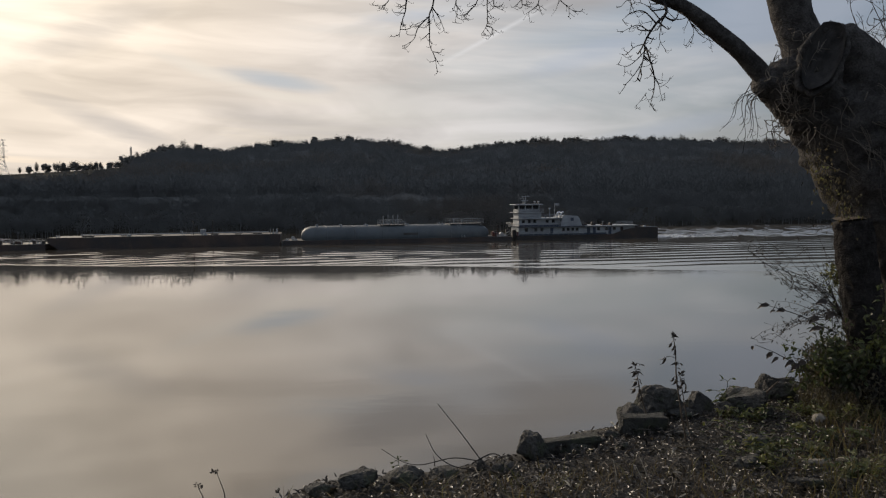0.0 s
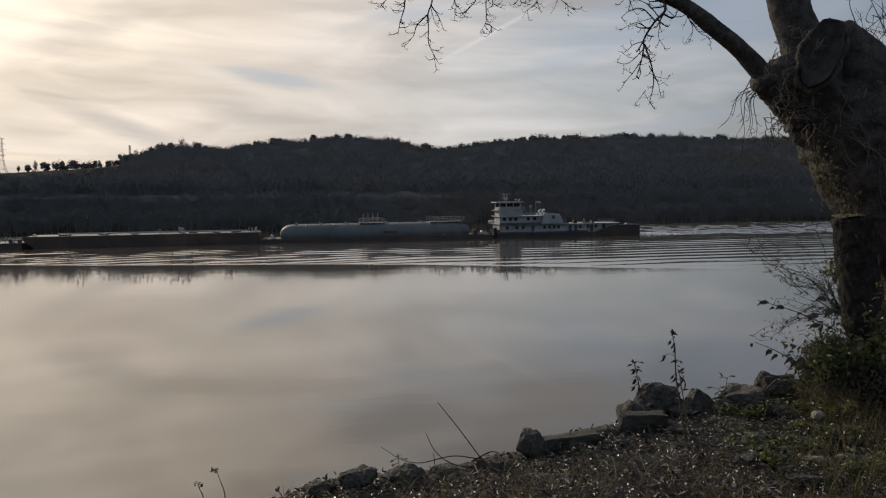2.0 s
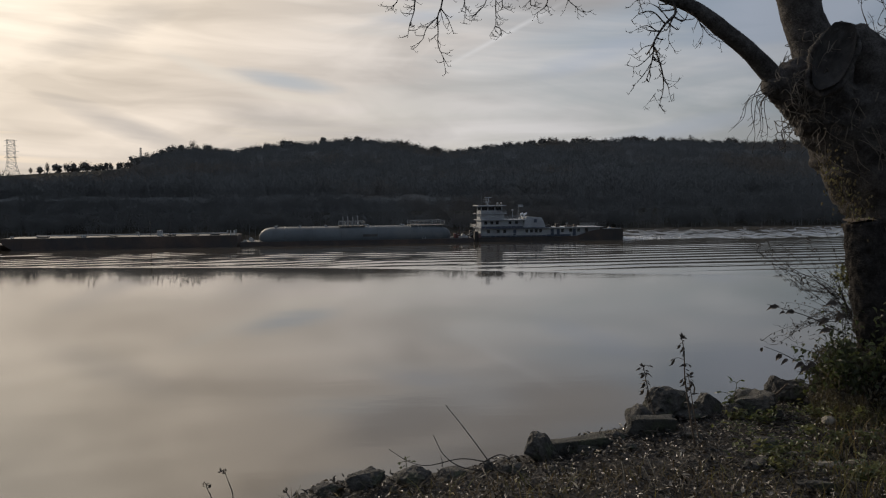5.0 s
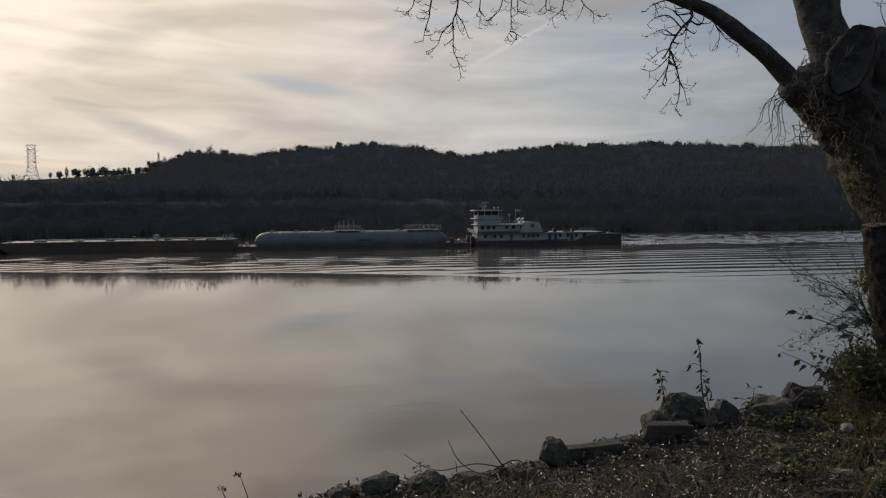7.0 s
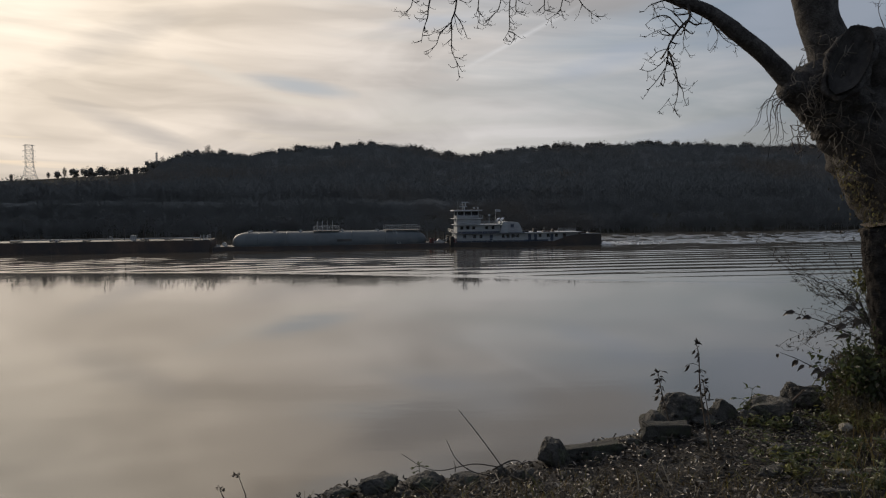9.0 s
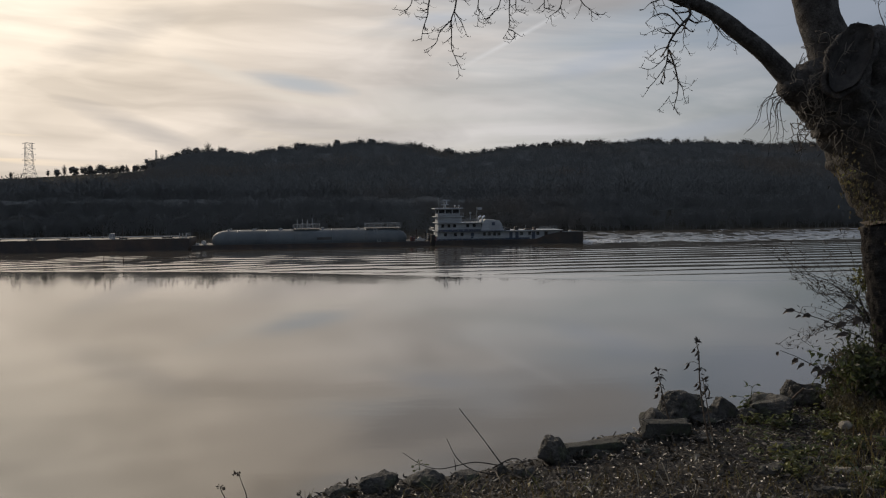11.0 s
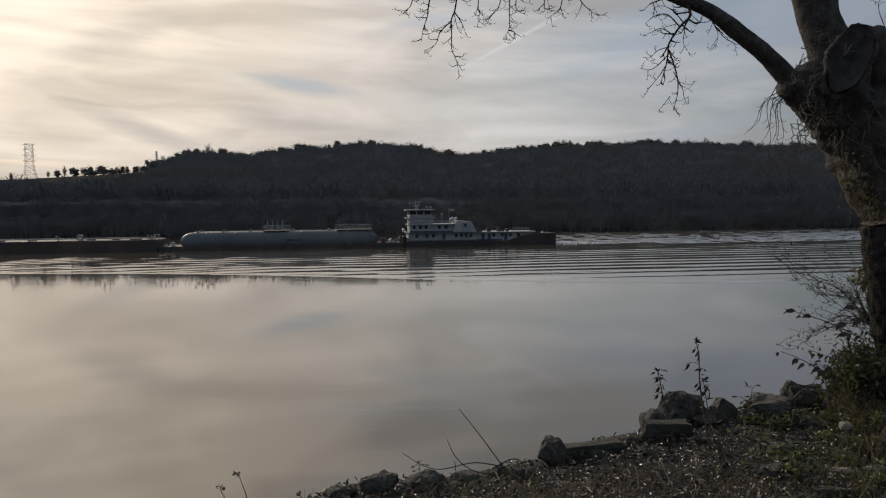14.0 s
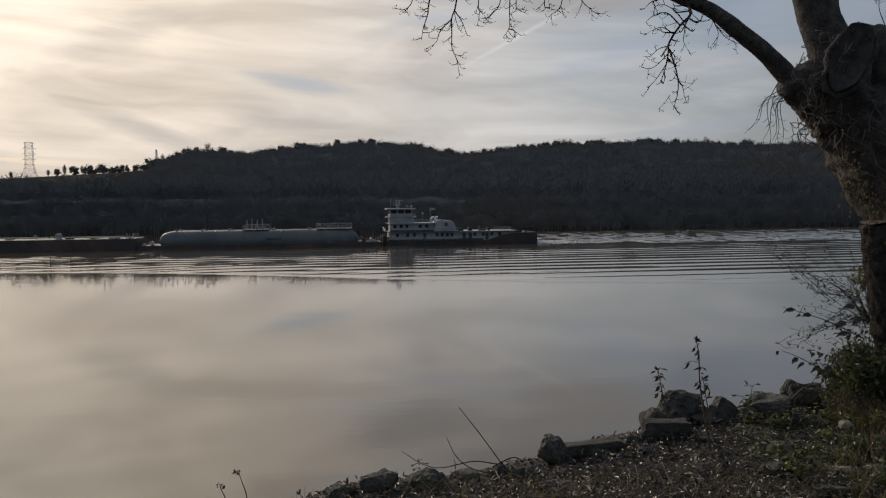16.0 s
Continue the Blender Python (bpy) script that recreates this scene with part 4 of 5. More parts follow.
def twig_spray(q, guide, r, rng, depth=2, every=0.10, reach=0.34, droop=0.25):
    """A twig along a guide with side twigs that fork and curl up at their ends."""
    line = curve_points(guide, 5)
    n = len(line)
    q.tube(line, [max(0.0016, r * (1 - 0.8 * i / n)) for i in range(n)], 5 if r > 0.006 else 4, False)
    if depth == 0:
        return
    length = sum((b - a).length for a, b in zip(line, line[1:]))
    count = max(2, int(length / every))
    for i in range(count):
        f = (i + rng.uniform(0.2, 0.9)) / count
        p = line[min(n - 1, int(f * n))]
        d = (line[min(n - 1, int(f * n) + 1)] - line[max(0, int(f * n) - 1)]).normalized()
        side = Vector((rng.uniform(-1, 1), rng.uniform(-0.6, 0.6), rng.uniform(-0.7, 0.5))).normalized()
        l = reach * rng.uniform(0.35, 1.0) * (1 - 0.45 * f)
        a = p + (d * 0.5 + side).normalized() * l * 0.45 + Vector((0, 0, -droop * l * 0.4))
        b = a + (d * 0.3 + side * 0.7).normalized() * l * 0.35 + Vector((0, 0, -droop * l * 0.1))
        c = b + (side * 0.6 + Vector((0, 0, 0.8))).normalized() * l * 0.22
        twig_spray(q, [p, a, b, c], r * 0.55, rng, depth - 1, every * 0.9, reach * 0.5, droop)


def leaf_at(q, p, d, up, l, w, curl=0.3):
    """A folded, curled leaf of six faces from its stalk at p along d."""
    p, d = Vector(p), Vector(d).normalized()
    s = d.cross(Vector(up)).normalized()
    n = s.cross(d)
    a, b, c = p + d * l * 0.3 - n * curl * l * 0.10, p + d * l * 0.68 - n * curl * l * 0.22, p + d * l - n * curl * l * 0.62
    q.add([p, a, b, c, a + s * w * 0.5 + n * w * 0.22, b + s * w * 0.36 + n * w * 0.26, a - s * w * 0.5 + n * w * 0.22, b - s * w * 0.36 + n * w * 0.26],
          [(0, 4, 1), (4, 5, 2, 1), (5, 3, 2), (0, 1, 6), (1, 2, 7, 6), (2, 3, 7)])


def jitter(rng, s):
    return Vector((rng.uniform(-s, s), rng.uniform(-s, s), rng.uniform(-s, s)))


def old_tree():
    rng = random.Random(21)
    t = thing("tree", pose(4.55, 7.4, bank_height(4.55, 7.4) - 0.05), "old leaning bare tree with sawn limb and vines on its trunk", "tree")
    base = t.matrix_basis.translation

    def put(name, q, mat, label="", parent=None, smooth=True):
        q.v = [tuple(Vector(p) - base) for p in q.v]
        return part(name, q, mat, parent or t, label, smooth)

    q, line, rad = bark_tube([(5.00, 7.40, 8.49), (4.86, 7.40, 9.34), (4.68, 7.40, 10.06), (4.40, 7.40, 10.66), (4.06, 7.45, 11.29), (3.82, 7.50, 11.70), (3.72, 7.50, 11.98)],
                             [0.56, 0.48, 0.46, 0.50, 0.54, 0.50, 0.32], 48, 14, 0.14)
    trunk_line, trunk_rad = line, rad
    trunk = put("trunk", q, BARK, "dark furrowed bark with dry vines")
    q, _, _ = bark_tube([(3.91, 7.45, 11.43), (3.53, 7.40, 11.74), (3.19, 7.35, 11.84), (2.95, 7.30, 11.84)], [0.42, 0.36, 0.24, 0.07], 40, 12, 0.24)
    put("burl", q, BARK, "knotted swelling at the fork")
    q, _, _ = bark_tube([(4.19, 7.45, 11.21), (4.08, 7.40, 11.63), (3.90, 7.30, 11.97), (3.68, 7.20, 12.30)], [0.50, 0.43, 0.31, 0.15], 30, 10, 0.10)
    put("sawn_limb", q, BARK, "thick limb sawn off short")
    # its weathered slanting cut face
    c, a, b = Vector((3.43, 6.99, 12.03)), Vector((0.17, 0.12, 0.32)), Vector((0.12, -0.08, -0.06))
    d = b.cross(a).normalized()
    q = Geo()
    rings = 7
    for k in range(rings):
        r = 1 - k / rings
        q.v += [tuple(c + a * math.sin(t_) * r * (1 + 0.12 * noise.noise((t_ * 2, k * 0.3, 4))) + b * math.cos(t_) * r - d * (0.05 * (1 - r) + 0.05 * noise.noise((k * 0.7, t_ * 1.5, 1)) - 0.06 * (k == 0))) for t_ in [6.2832 * i / 28 for i in range(28)]]
    q.f = [(k * 28 + i, k * 28 + (i + 1) % 28, k * 28 + 28 + (i + 1) % 28, k * 28 + 28 + i) for k in range(rings - 1) for i in range(28)] + [tuple(range((rings - 1) * 28, rings * 28))]
    put("cut_face", q, CUT, "weathered sawn face")
    rim = [c + a * math.sin(t_) * 1.03 + b * math.cos(t_) * 1.1 - d * 0.02 + jitter(rng, 0.02) for t_ in [6.2832 * i / 20 for i in range(21)]]
    rim[-1] = rim[0]
    q = Geo().tube(curve_points(rim, 3), [0.030 + 0.022 * noise.noise((i * 0.4, 0, 2)) for i in range(61)], 8, False, 0.6)
    put("bark_lip", q, BARK, "ragged bark lip round the cut")
    q, limb_line, _ = bark_tube([(3.32, 7.40, 11.62), (3.01, 7.30, 11.94), (2.76, 7.25, 12.17), (2.50, 7.20, 12.355), (2.23, 7.15, 12.53), (1.90, 7.10, 12.65), (1.43, 7.05, 12.84), (0.71, 7.00, 12.96), (0.01, 6.95, 12.99), (-0.59, 6.90, 12.93)],
                                [0.125, 0.090, 0.080, 0.073, 0.064, 0.056, 0.050, 0.042, 0.03, 0.012], 18, 8, 0.06)
    limb = put("limb", q, BARK, "long arching limb reaching over the water")
    q, _, _ = bark_tube([(3.71, 7.60, 11.66), (3.56, 7.60, 12.16), (3.42, 7.60, 12.57), (3.32, 7.60, 13.02), (3.26, 7.60, 13.77), (3.05, 7.60, 14.72)], [0.25, 0.205, 0.195, 0.185, 0.17, 0.14], 24, 10, 0.07)
    put("limb", q, BARK, "stout upright limb")
    # twigs that hang from the long limb
    Q = [
        [(-0.22, 6.95, 12.99), (-0.30, 6.90, 12.56), (-0.31, 6.90, 12.47), (-0.35, 6.90, 12.35), (-0.37, 6.90, 12.24)],
        [(-0.02, 6.95, 12.99), (-0.06, 6.95, 12.57), (-0.10, 6.95, 12.44), (-0.10, 6.95, 12.31), (-0.10, 6.95, 12.18), (-0.06, 6.95, 12.08), (-0.04, 6.95, 11.98)],
        [(-0.10, 6.95, 12.43), (-0.20, 6.90, 12.32), (-0.24, 6.90, 12.22), (-0.33, 6.90, 12.16)],
        [(-0.07, 6.95, 12.50), (-0.01, 7.00, 12.42), (0.04, 7.00, 12.29)],
        [(0.18, 7.00, 12.99), (0.14, 7.00, 12.58), (0.15, 7.00, 12.50), (0.13, 7.00, 12.39)],
        [(0.41, 7.00, 12.98), (0.33, 6.95, 12.57), (0.27, 6.95, 12.49), (0.19, 6.95, 12.41)],
        [(0.46, 7.00, 12.98), (0.42, 7.00, 12.58), (0.42, 7.00, 12.42), (0.41, 7.00, 12.35), (0.36, 7.00, 12.27)],
        [(0.41, 7.00, 12.35), (0.46, 7.00, 12.33), (0.47, 7.00, 12.26)],
        [(0.51, 7.00, 12.97), (0.48, 7.05, 12.59), (0.50, 7.05, 12.53), (0.56, 7.05, 12.50)],
        [(0.95, 7.05, 12.94), (0.89, 7.05, 12.59), (0.85, 7.05, 12.52), (0.78, 7.05, 12.47)],
        [(0.76, 7.00, 12.94), (0.73, 7.00, 12.58), (0.75, 7.00, 12.53), (0.83, 7.00, 12.51)],
        [(0.92, 7.05, 12.94), (1.06, 7.10, 12.64), (1.15, 7.10, 12.54), (1.23, 7.10, 12.48)],
        [(-0.44, 6.90, 12.95), (-0.44, 6.85, 12.60), (-0.49, 6.85, 12.51), (-0.55, 6.85, 12.50)],
    ]
    for i, gd in enumerate(Q):
        q = Geo()
        twig_spray(q, gd, 0.009 if i < 2 else 0.0065, rng, 2, 0.07, 0.19)
        put("twig", q, TWIG, "thin drooping bare twig", limb, False)
    B = [
        ([(2.00, 7.10, 12.62), (2.04, 7.05, 12.47), (1.93, 7.00, 12.35), (1.84, 7.00, 12.21), (1.83, 7.00, 12.12), (1.81, 7.00, 12.00), (1.77, 7.00, 11.87)], 0.020),
        ([(1.84, 7.00, 12.15), (1.91, 7.00, 11.93), (1.92, 7.00, 11.78), (1.88, 7.00, 11.61)], 0.012),
        ([(1.93, 7.00, 12.36), (1.81, 6.95, 12.45), (1.70, 6.95, 12.44), (1.62, 6.95, 12.38)], 0.010),
        ([(2.00, 7.05, 12.43), (1.99, 7.05, 12.33), (1.98, 7.05, 12.22), (2.04, 7.05, 12.12)], 0.008),
        ([(2.02, 7.05, 12.43), (2.11, 7.10, 12.40), (2.15, 7.10, 12.43), (2.16, 7.10, 12.49)], 0.012),
        ([(2.25, 7.15, 12.50), (2.29, 7.15, 12.39), (2.32, 7.15, 12.31), (2.29, 7.15, 12.17)], 0.008),
        ([(2.25, 7.15, 12.45), (2.37, 7.15, 12.29), (2.45, 7.15, 12.24), (2.50, 7.15, 12.18)], 0.007),
        ([(1.90, 7.10, 12.64), (1.76, 7.05, 12.60), (1.68, 7.05, 12.57), (1.63, 7.05, 12.52)], 0.010),
        ([(1.84, 7.00, 12.12), (1.74, 6.95, 12.02), (1.66, 6.95, 11.97), (1.56, 6.95, 11.99)], 0.008),
        ([(1.81, 7.00, 12.01), (1.73, 6.95, 11.90), (1.66, 6.95, 11.82), (1.63, 6.95, 11.81)], 0.008),
        ([(1.88, 7.00, 11.96), (1.96, 7.00, 11.81), (1.98, 7.00, 11.72), (2.02, 7.00, 11.74)], 0.007),
        ([(1.88, 7.00, 12.28), (1.76, 6.95, 12.33), (1.67, 6.95, 12.30), (1.60, 6.95, 12.26)], 0.008),
        ([(1.85, 7.00, 12.18), (1.73, 6.95, 12.14), (1.66, 6.95, 12.08), (1.59, 6.95, 12.08)], 0.008),
        ([(1.98, 7.05, 12.40), (1.88, 7.00, 12.49), (1.78, 7.00, 12.54), (1.70, 7.00, 12.52)], 0.008),
        ([(1.85, 7.00, 11.74), (1.79, 7.00, 11.66), (1.74, 7.00, 11.61)], 0.006),
    ]
    for gd, r in B:
        q = Geo()
        twig_spray(q, gd, r * 0.75, rng, 2, 0.07, 0.20)
        put("twig", q, TWIG, "crooked hanging bare twig", limb, False)
    # tangle of vine twigs over the fork and behind the trunk
    for a, b, n, spread in (((2.98, 7.25, 11.79), (2.74, 7.20, 11.37), 9, 0.16), ((3.17, 7.20, 11.44), (3.07, 7.15, 11.24), 4, 0.10)):
        for _ in range(n):
            p, e = Vector(a) + jitter(rng, 0.08), Vector(b) + jitter(rng, spread)
            q = Geo()
            twig_spray(q, [p, p.lerp(e, 0.4) + Vector((-0.06, 0, 0.05)), p.lerp(e, 0.75), e], 0.005, rng, 1, 0.12, 0.10)
            put("vine_twig", q, TWIG, "", limb, False)
    for _ in range(26):
        p = Vector((4.31, 7.70, 12.21)) + jitter(rng, 0.28)
        e = p + Vector((rng.uniform(-0.35, 0.25), 0, rng.uniform(0.0, 0.55)))
        q = Geo()
        twig_spray(q, [p, p.lerp(e, 0.5) + jitter(rng, 0.08), e], 0.005, rng, 2, 0.12, 0.16, -0.1)
        put("vine_twig", q, TWIG, "", trunk, False)
    # vines that climb the trunk
    k = len(trunk_line)
    for i in range(60):
        f0 = rng.uniform(0.25, 0.75)
        a = rng.uniform(-0.2, 2.6)
        pts = []
        for j in range(7):
            f = min(0.97, f0 + j * 0.045)
            m = int(f * (k - 1))
            d = (trunk_line[min(k - 1, m + 1)] - trunk_line[max(0, m - 1)]).normalized()
            near = (Vector((0, -1, 0)) - d * d.dot(Vector((0, -1, 0)))).normalized()
            a += rng.uniform(-0.22, 0.22)
            w = near * math.cos(a - 0.6) + d.cross(near) * math.sin(a - 0.6)
            pts.append(trunk_line[m] + w * trunk_rad[m] * (1.03 + 0.04 * rng.random()))
        q = Geo().tube(curve_points(pts, 4), [0.0042 * rng.uniform(0.5, 1.5)] * 25, 5)
        put("vine", q, VINE, "dry climbing vine", trunk)
    for i in range(80):
        c = Vector((3.30, 7.10, 11.91)) + Vector((rng.uniform(-0.30, 0.22), rng.uniform(-0.12, 0.05), rng.uniform(-0.5, 0.30)))
        e = c + Vector((rng.uniform(-0.18, 0.18), rng.uniform(-0.05, 0.05), rng.uniform(-0.30, 0.1)))
        q = Geo().tube(curve_points([c, c.lerp(e, 0.35) + jitter(rng, 0.06), c.lerp(e, 0.7) + jitter(rng, 0.06), e], 4), 0.0035, 4)
        put("vine", q, VINE, "dry climbing vine", trunk)
    # dry leaves caught along the underside
    q = Geo()
    for _ in range(260):
        f = rng.random()
        p = Vector((3.40, 7.04, 11.18)).lerp(Vector((3.63, 6.84, 10.58)), f) + Vector((rng.gauss(0, 0.07), rng.gauss(0, 0.08), rng.gauss(0, 0.07)))
        leaf_at(q, p, (rng.uniform(-0.6, 0.4), rng.uniform(-0.6, 0.2), -1), (0, -1, 0.3), rng.uniform(0.018, 0.045), rng.uniform(0.008, 0.02), 0.6)
    tagged(put("ivy_leaves", q, BRUSH, "dry leaves clinging to the bark", None, False), kind="stuff")
    # a few ivy leaves in yellow paint the sunlit sparkle along the edge
    q = Geo()
    for _ in range(32):
        f = rng.random()
        p = Vector((3.42, 7.00, 11.10)).lerp(Vector((3.64, 6.82, 10.56)), f) + Vector((rng.gauss(0, 0.05), rng.gauss(0, 0.05), rng.gauss(0, 0.06)))
        leaf_at(q, p, (rng.uniform(-0.6, 0.6), rng.uniform(-0.6, 0.2), -0.8), (0, -1, 0.3), rng.uniform(0.018, 0.036), rng.uniform(0.010, 0.02), 0.4)
    tagged(put("ivy_leaves", q, YELLOWLEAF, "ivy leaves coloured as sunlit sparkle low on the trunk", None, False), kind="stuff")
    return t


old_tree()


def sawn_stub():
    t = thing("tree_stump", pose(3.89, 6.95, bank_height(3.89, 6.95) - 0.1), "tall dark sawn-off stump beside the leaning tree", "stump")
    base = t.matrix_basis.translation
    q, line, rad = bark_tube([(4.02, 6.95, 8.75), (3.89, 6.95, 9.48), (3.78, 6.95, 10.06), (3.70, 6.95, 10.57)], [0.21, 0.18, 0.165, 0.155], 44, 22, 0.16)
    q.v = [tuple(Vector(p) - base) for p in q.v]
    part("trunk", q, STUMP, t, smooth=True)
    top = line[-1] - base
    q = Geo()
    ring = [6.2832 * i / 22 for i in range(22)]
    q.v = [tuple(top + Vector((0.158 * math.cos(a), 0.158 * math.sin(a), 0.010 + 0.012 * math.sin(3 * a)))) for a in ring] + [tuple(top + Vector((0.09 * math.cos(a), 0.09 * math.sin(a), 0.03))) for a in ring]
    q.f = [(i, (i + 1) % 22, 22 + (i + 1) % 22, 22 + i) for i in range(22)] + [tuple(range(22, 44))]
    part("cut_face", q, STALK, t, "pale weathered sawn top")


sawn_stub()


# ---- shrubs ----
def shrub(name, root, tips, mat, leafmat, label, seed, leaf=(0.03, 0.06), leaves=9, r=0.006, depth=1, per_twig=True):
    rng = random.Random(seed)
    root = Vector(root)
    t = thing(name, Matrix.Translation(root), label, "shrub")
    for tip, n in tips:
        for _ in range(n):
            e = Vector(tip) + jitter(rng, 0.16)
            gd = [Vector((0, 0, 0)) + jitter(rng, 0.05), (e - root) * 0.35 + jitter(rng, 0.09) + Vector((0, 0, 0.05)), (e - root) * 0.7 + jitter(rng, 0.07), e - root]
            q = Geo()
            twig_spray(q, gd, r, rng, depth, 0.13, 0.22, 0.1)
            stem = part("stem", q, TWIG, t)
            q = Geo()
            line = curve_points(gd, 6)
            for _ in range(leaves):
                p = line[rng.randrange(len(line) // 3, len(line))] + jitter(rng, 0.05)
                leaf_at(q, p, (rng.uniform(-1, 1), rng.uniform(-1, 1), rng.uniform(-1, 0.2)), (rng.uniform(-0.4, 0.4), -0.5, 1), rng.uniform(*leaf), rng.uniform(*leaf) * 0.6, rng.uniform(0.2, 0.9))
            if leaves:
                tagged(part("leaves", q, leafmat, stem), kind="stuff")
    return t


shrub("shrub", (3.88, 7.40, 9.62), [((3.02, 7.30, 10.41), 3), ((2.90, 7.20, 10.23), 3), ((3.12, 7.20, 10.09), 4), ((3.25, 7.20, 9.82), 3), ((3.42, 7.30, 10.43), 3), ((3.28, 7.20, 9.66), 4), ((2.95, 7.10, 9.52), 3), ((3.53, 7.30, 10.24), 3)],
      TWIG, WITHERED, "fine bare-twigged shrub against the stump with few small leaves", 3, (0.018, 0.035), 9, 0.0045, 2)
shrub("shrub", (3.85, 7.40, 9.96), [((3.74, 7.30, 10.21), 4), ((3.70, 7.30, 10.02), 4)], TWIG, YELLOWLEAF, "yellow-green leafy sprig on the stump", 4, (0.03, 0.06), 16, 0.004)
shrub("shrub", (3.73, 7.00, 9.00), [((3.35, 6.90, 9.63), 5), ((3.15, 6.90, 9.37), 4), ((3.51, 6.90, 9.70), 4), ((3.31, 6.80, 9.31), 6), ((3.61, 6.80, 9.57), 4), ((3.19, 6.80, 9.21), 4)],
      TWIG, GREENLEAF, "tangled shrub with small dull green leaves", 5, (0.03, 0.07), 18, 0.006)
shrub("shrub", (3.44, 6.70, 9.03), [((3.38, 6.60, 9.46), 6), ((3.48, 6.60, 9.35), 6), ((3.26, 6.60, 9.31), 4)], TWIG, GREENLEAF, "low shrub with drooping dark green leaves", 6, (0.04, 0.085), 26, 0.005)
shrub("shrub", (3.88, 6.60, 9.35), [((3.71, 6.50, 9.96), 4), ((3.74, 6.50, 9.67), 5), ((3.65, 6.50, 9.47), 4)], TWIG, GREENLEAF, "green shrub at the foot of the trunk", 7, (0.035, 0.075), 24, 0.005)


def sprig(line, leaves, label, seed):
    """A single bent stem with a few large curled leaves near its end."""
    rng = random.Random(seed)
    root = Vector(line[0])
    t = thing("leafy_stem", Matrix.Translation(root), label, "stem", "stems reaching over the water")
    pts = [Vector(p) - root for p in line]
    part("stem", Geo().tube(curve_points(pts, 6), [0.006 - 0.004 * i / (6 * len(pts) - 6) for i in range(6 * len(pts) - 5)], 5), TWIG, t)
    for p, l, w in leaves:
        q = Geo()
        leaf_at(q, Vector(p) - root, (rng.uniform(-1, -0.2), rng.uniform(-0.3, 0.3), rng.uniform(-0.5, 0.1)), (rng.uniform(-0.3, 0.3), -0.7, 0.7), l * 0.8, w * 0.7, rng.uniform(0.6, 1.4))
        part("leaf", q, WITHERED, t)


sprig([(3.56, 6.90, 9.55), (3.23, 6.85, 9.71), (3.00, 6.80, 9.79), (2.80, 6.80, 9.85)],
      [((2.91, 6.80, 9.83), 0.13, 0.075), ((3.05, 6.80, 9.78), 0.10, 0.08), ((2.96, 6.80, 9.78), 0.06, 0.04), ((3.20, 6.80, 9.72), 0.06, 0.05), ((3.43, 6.80, 9.85), 0.13, 0.10), ((3.48, 6.80, 9.76), 0.12, 0.10), ((3.35, 6.80, 9.72), 0.13, 0.09), ((3.38, 6.80, 9.62), 0.14, 0.08)],
      "long stem with curled dark dry leaves", 1)
sprig([(3.31, 6.80, 9.21), (3.06, 6.70, 9.34), (2.89, 6.70, 9.43), (2.74, 6.70, 9.49)],
      [((2.73, 6.70, 9.48), 0.08, 0.05), ((2.90, 6.70, 9.42), 0.10, 0.07), ((2.95, 6.70, 9.38), 0.09, 0.05), ((3.02, 6.70, 9.37), 0.07, 0.05), ((3.09, 6.70, 9.34), 0.11, 0.07), ((3.14, 6.70, 9.31), 0.12, 0.08), ((3.19, 6.70, 9.34), 0.10, 0.08)],
      "bent stem with withered brown leaves", 2)


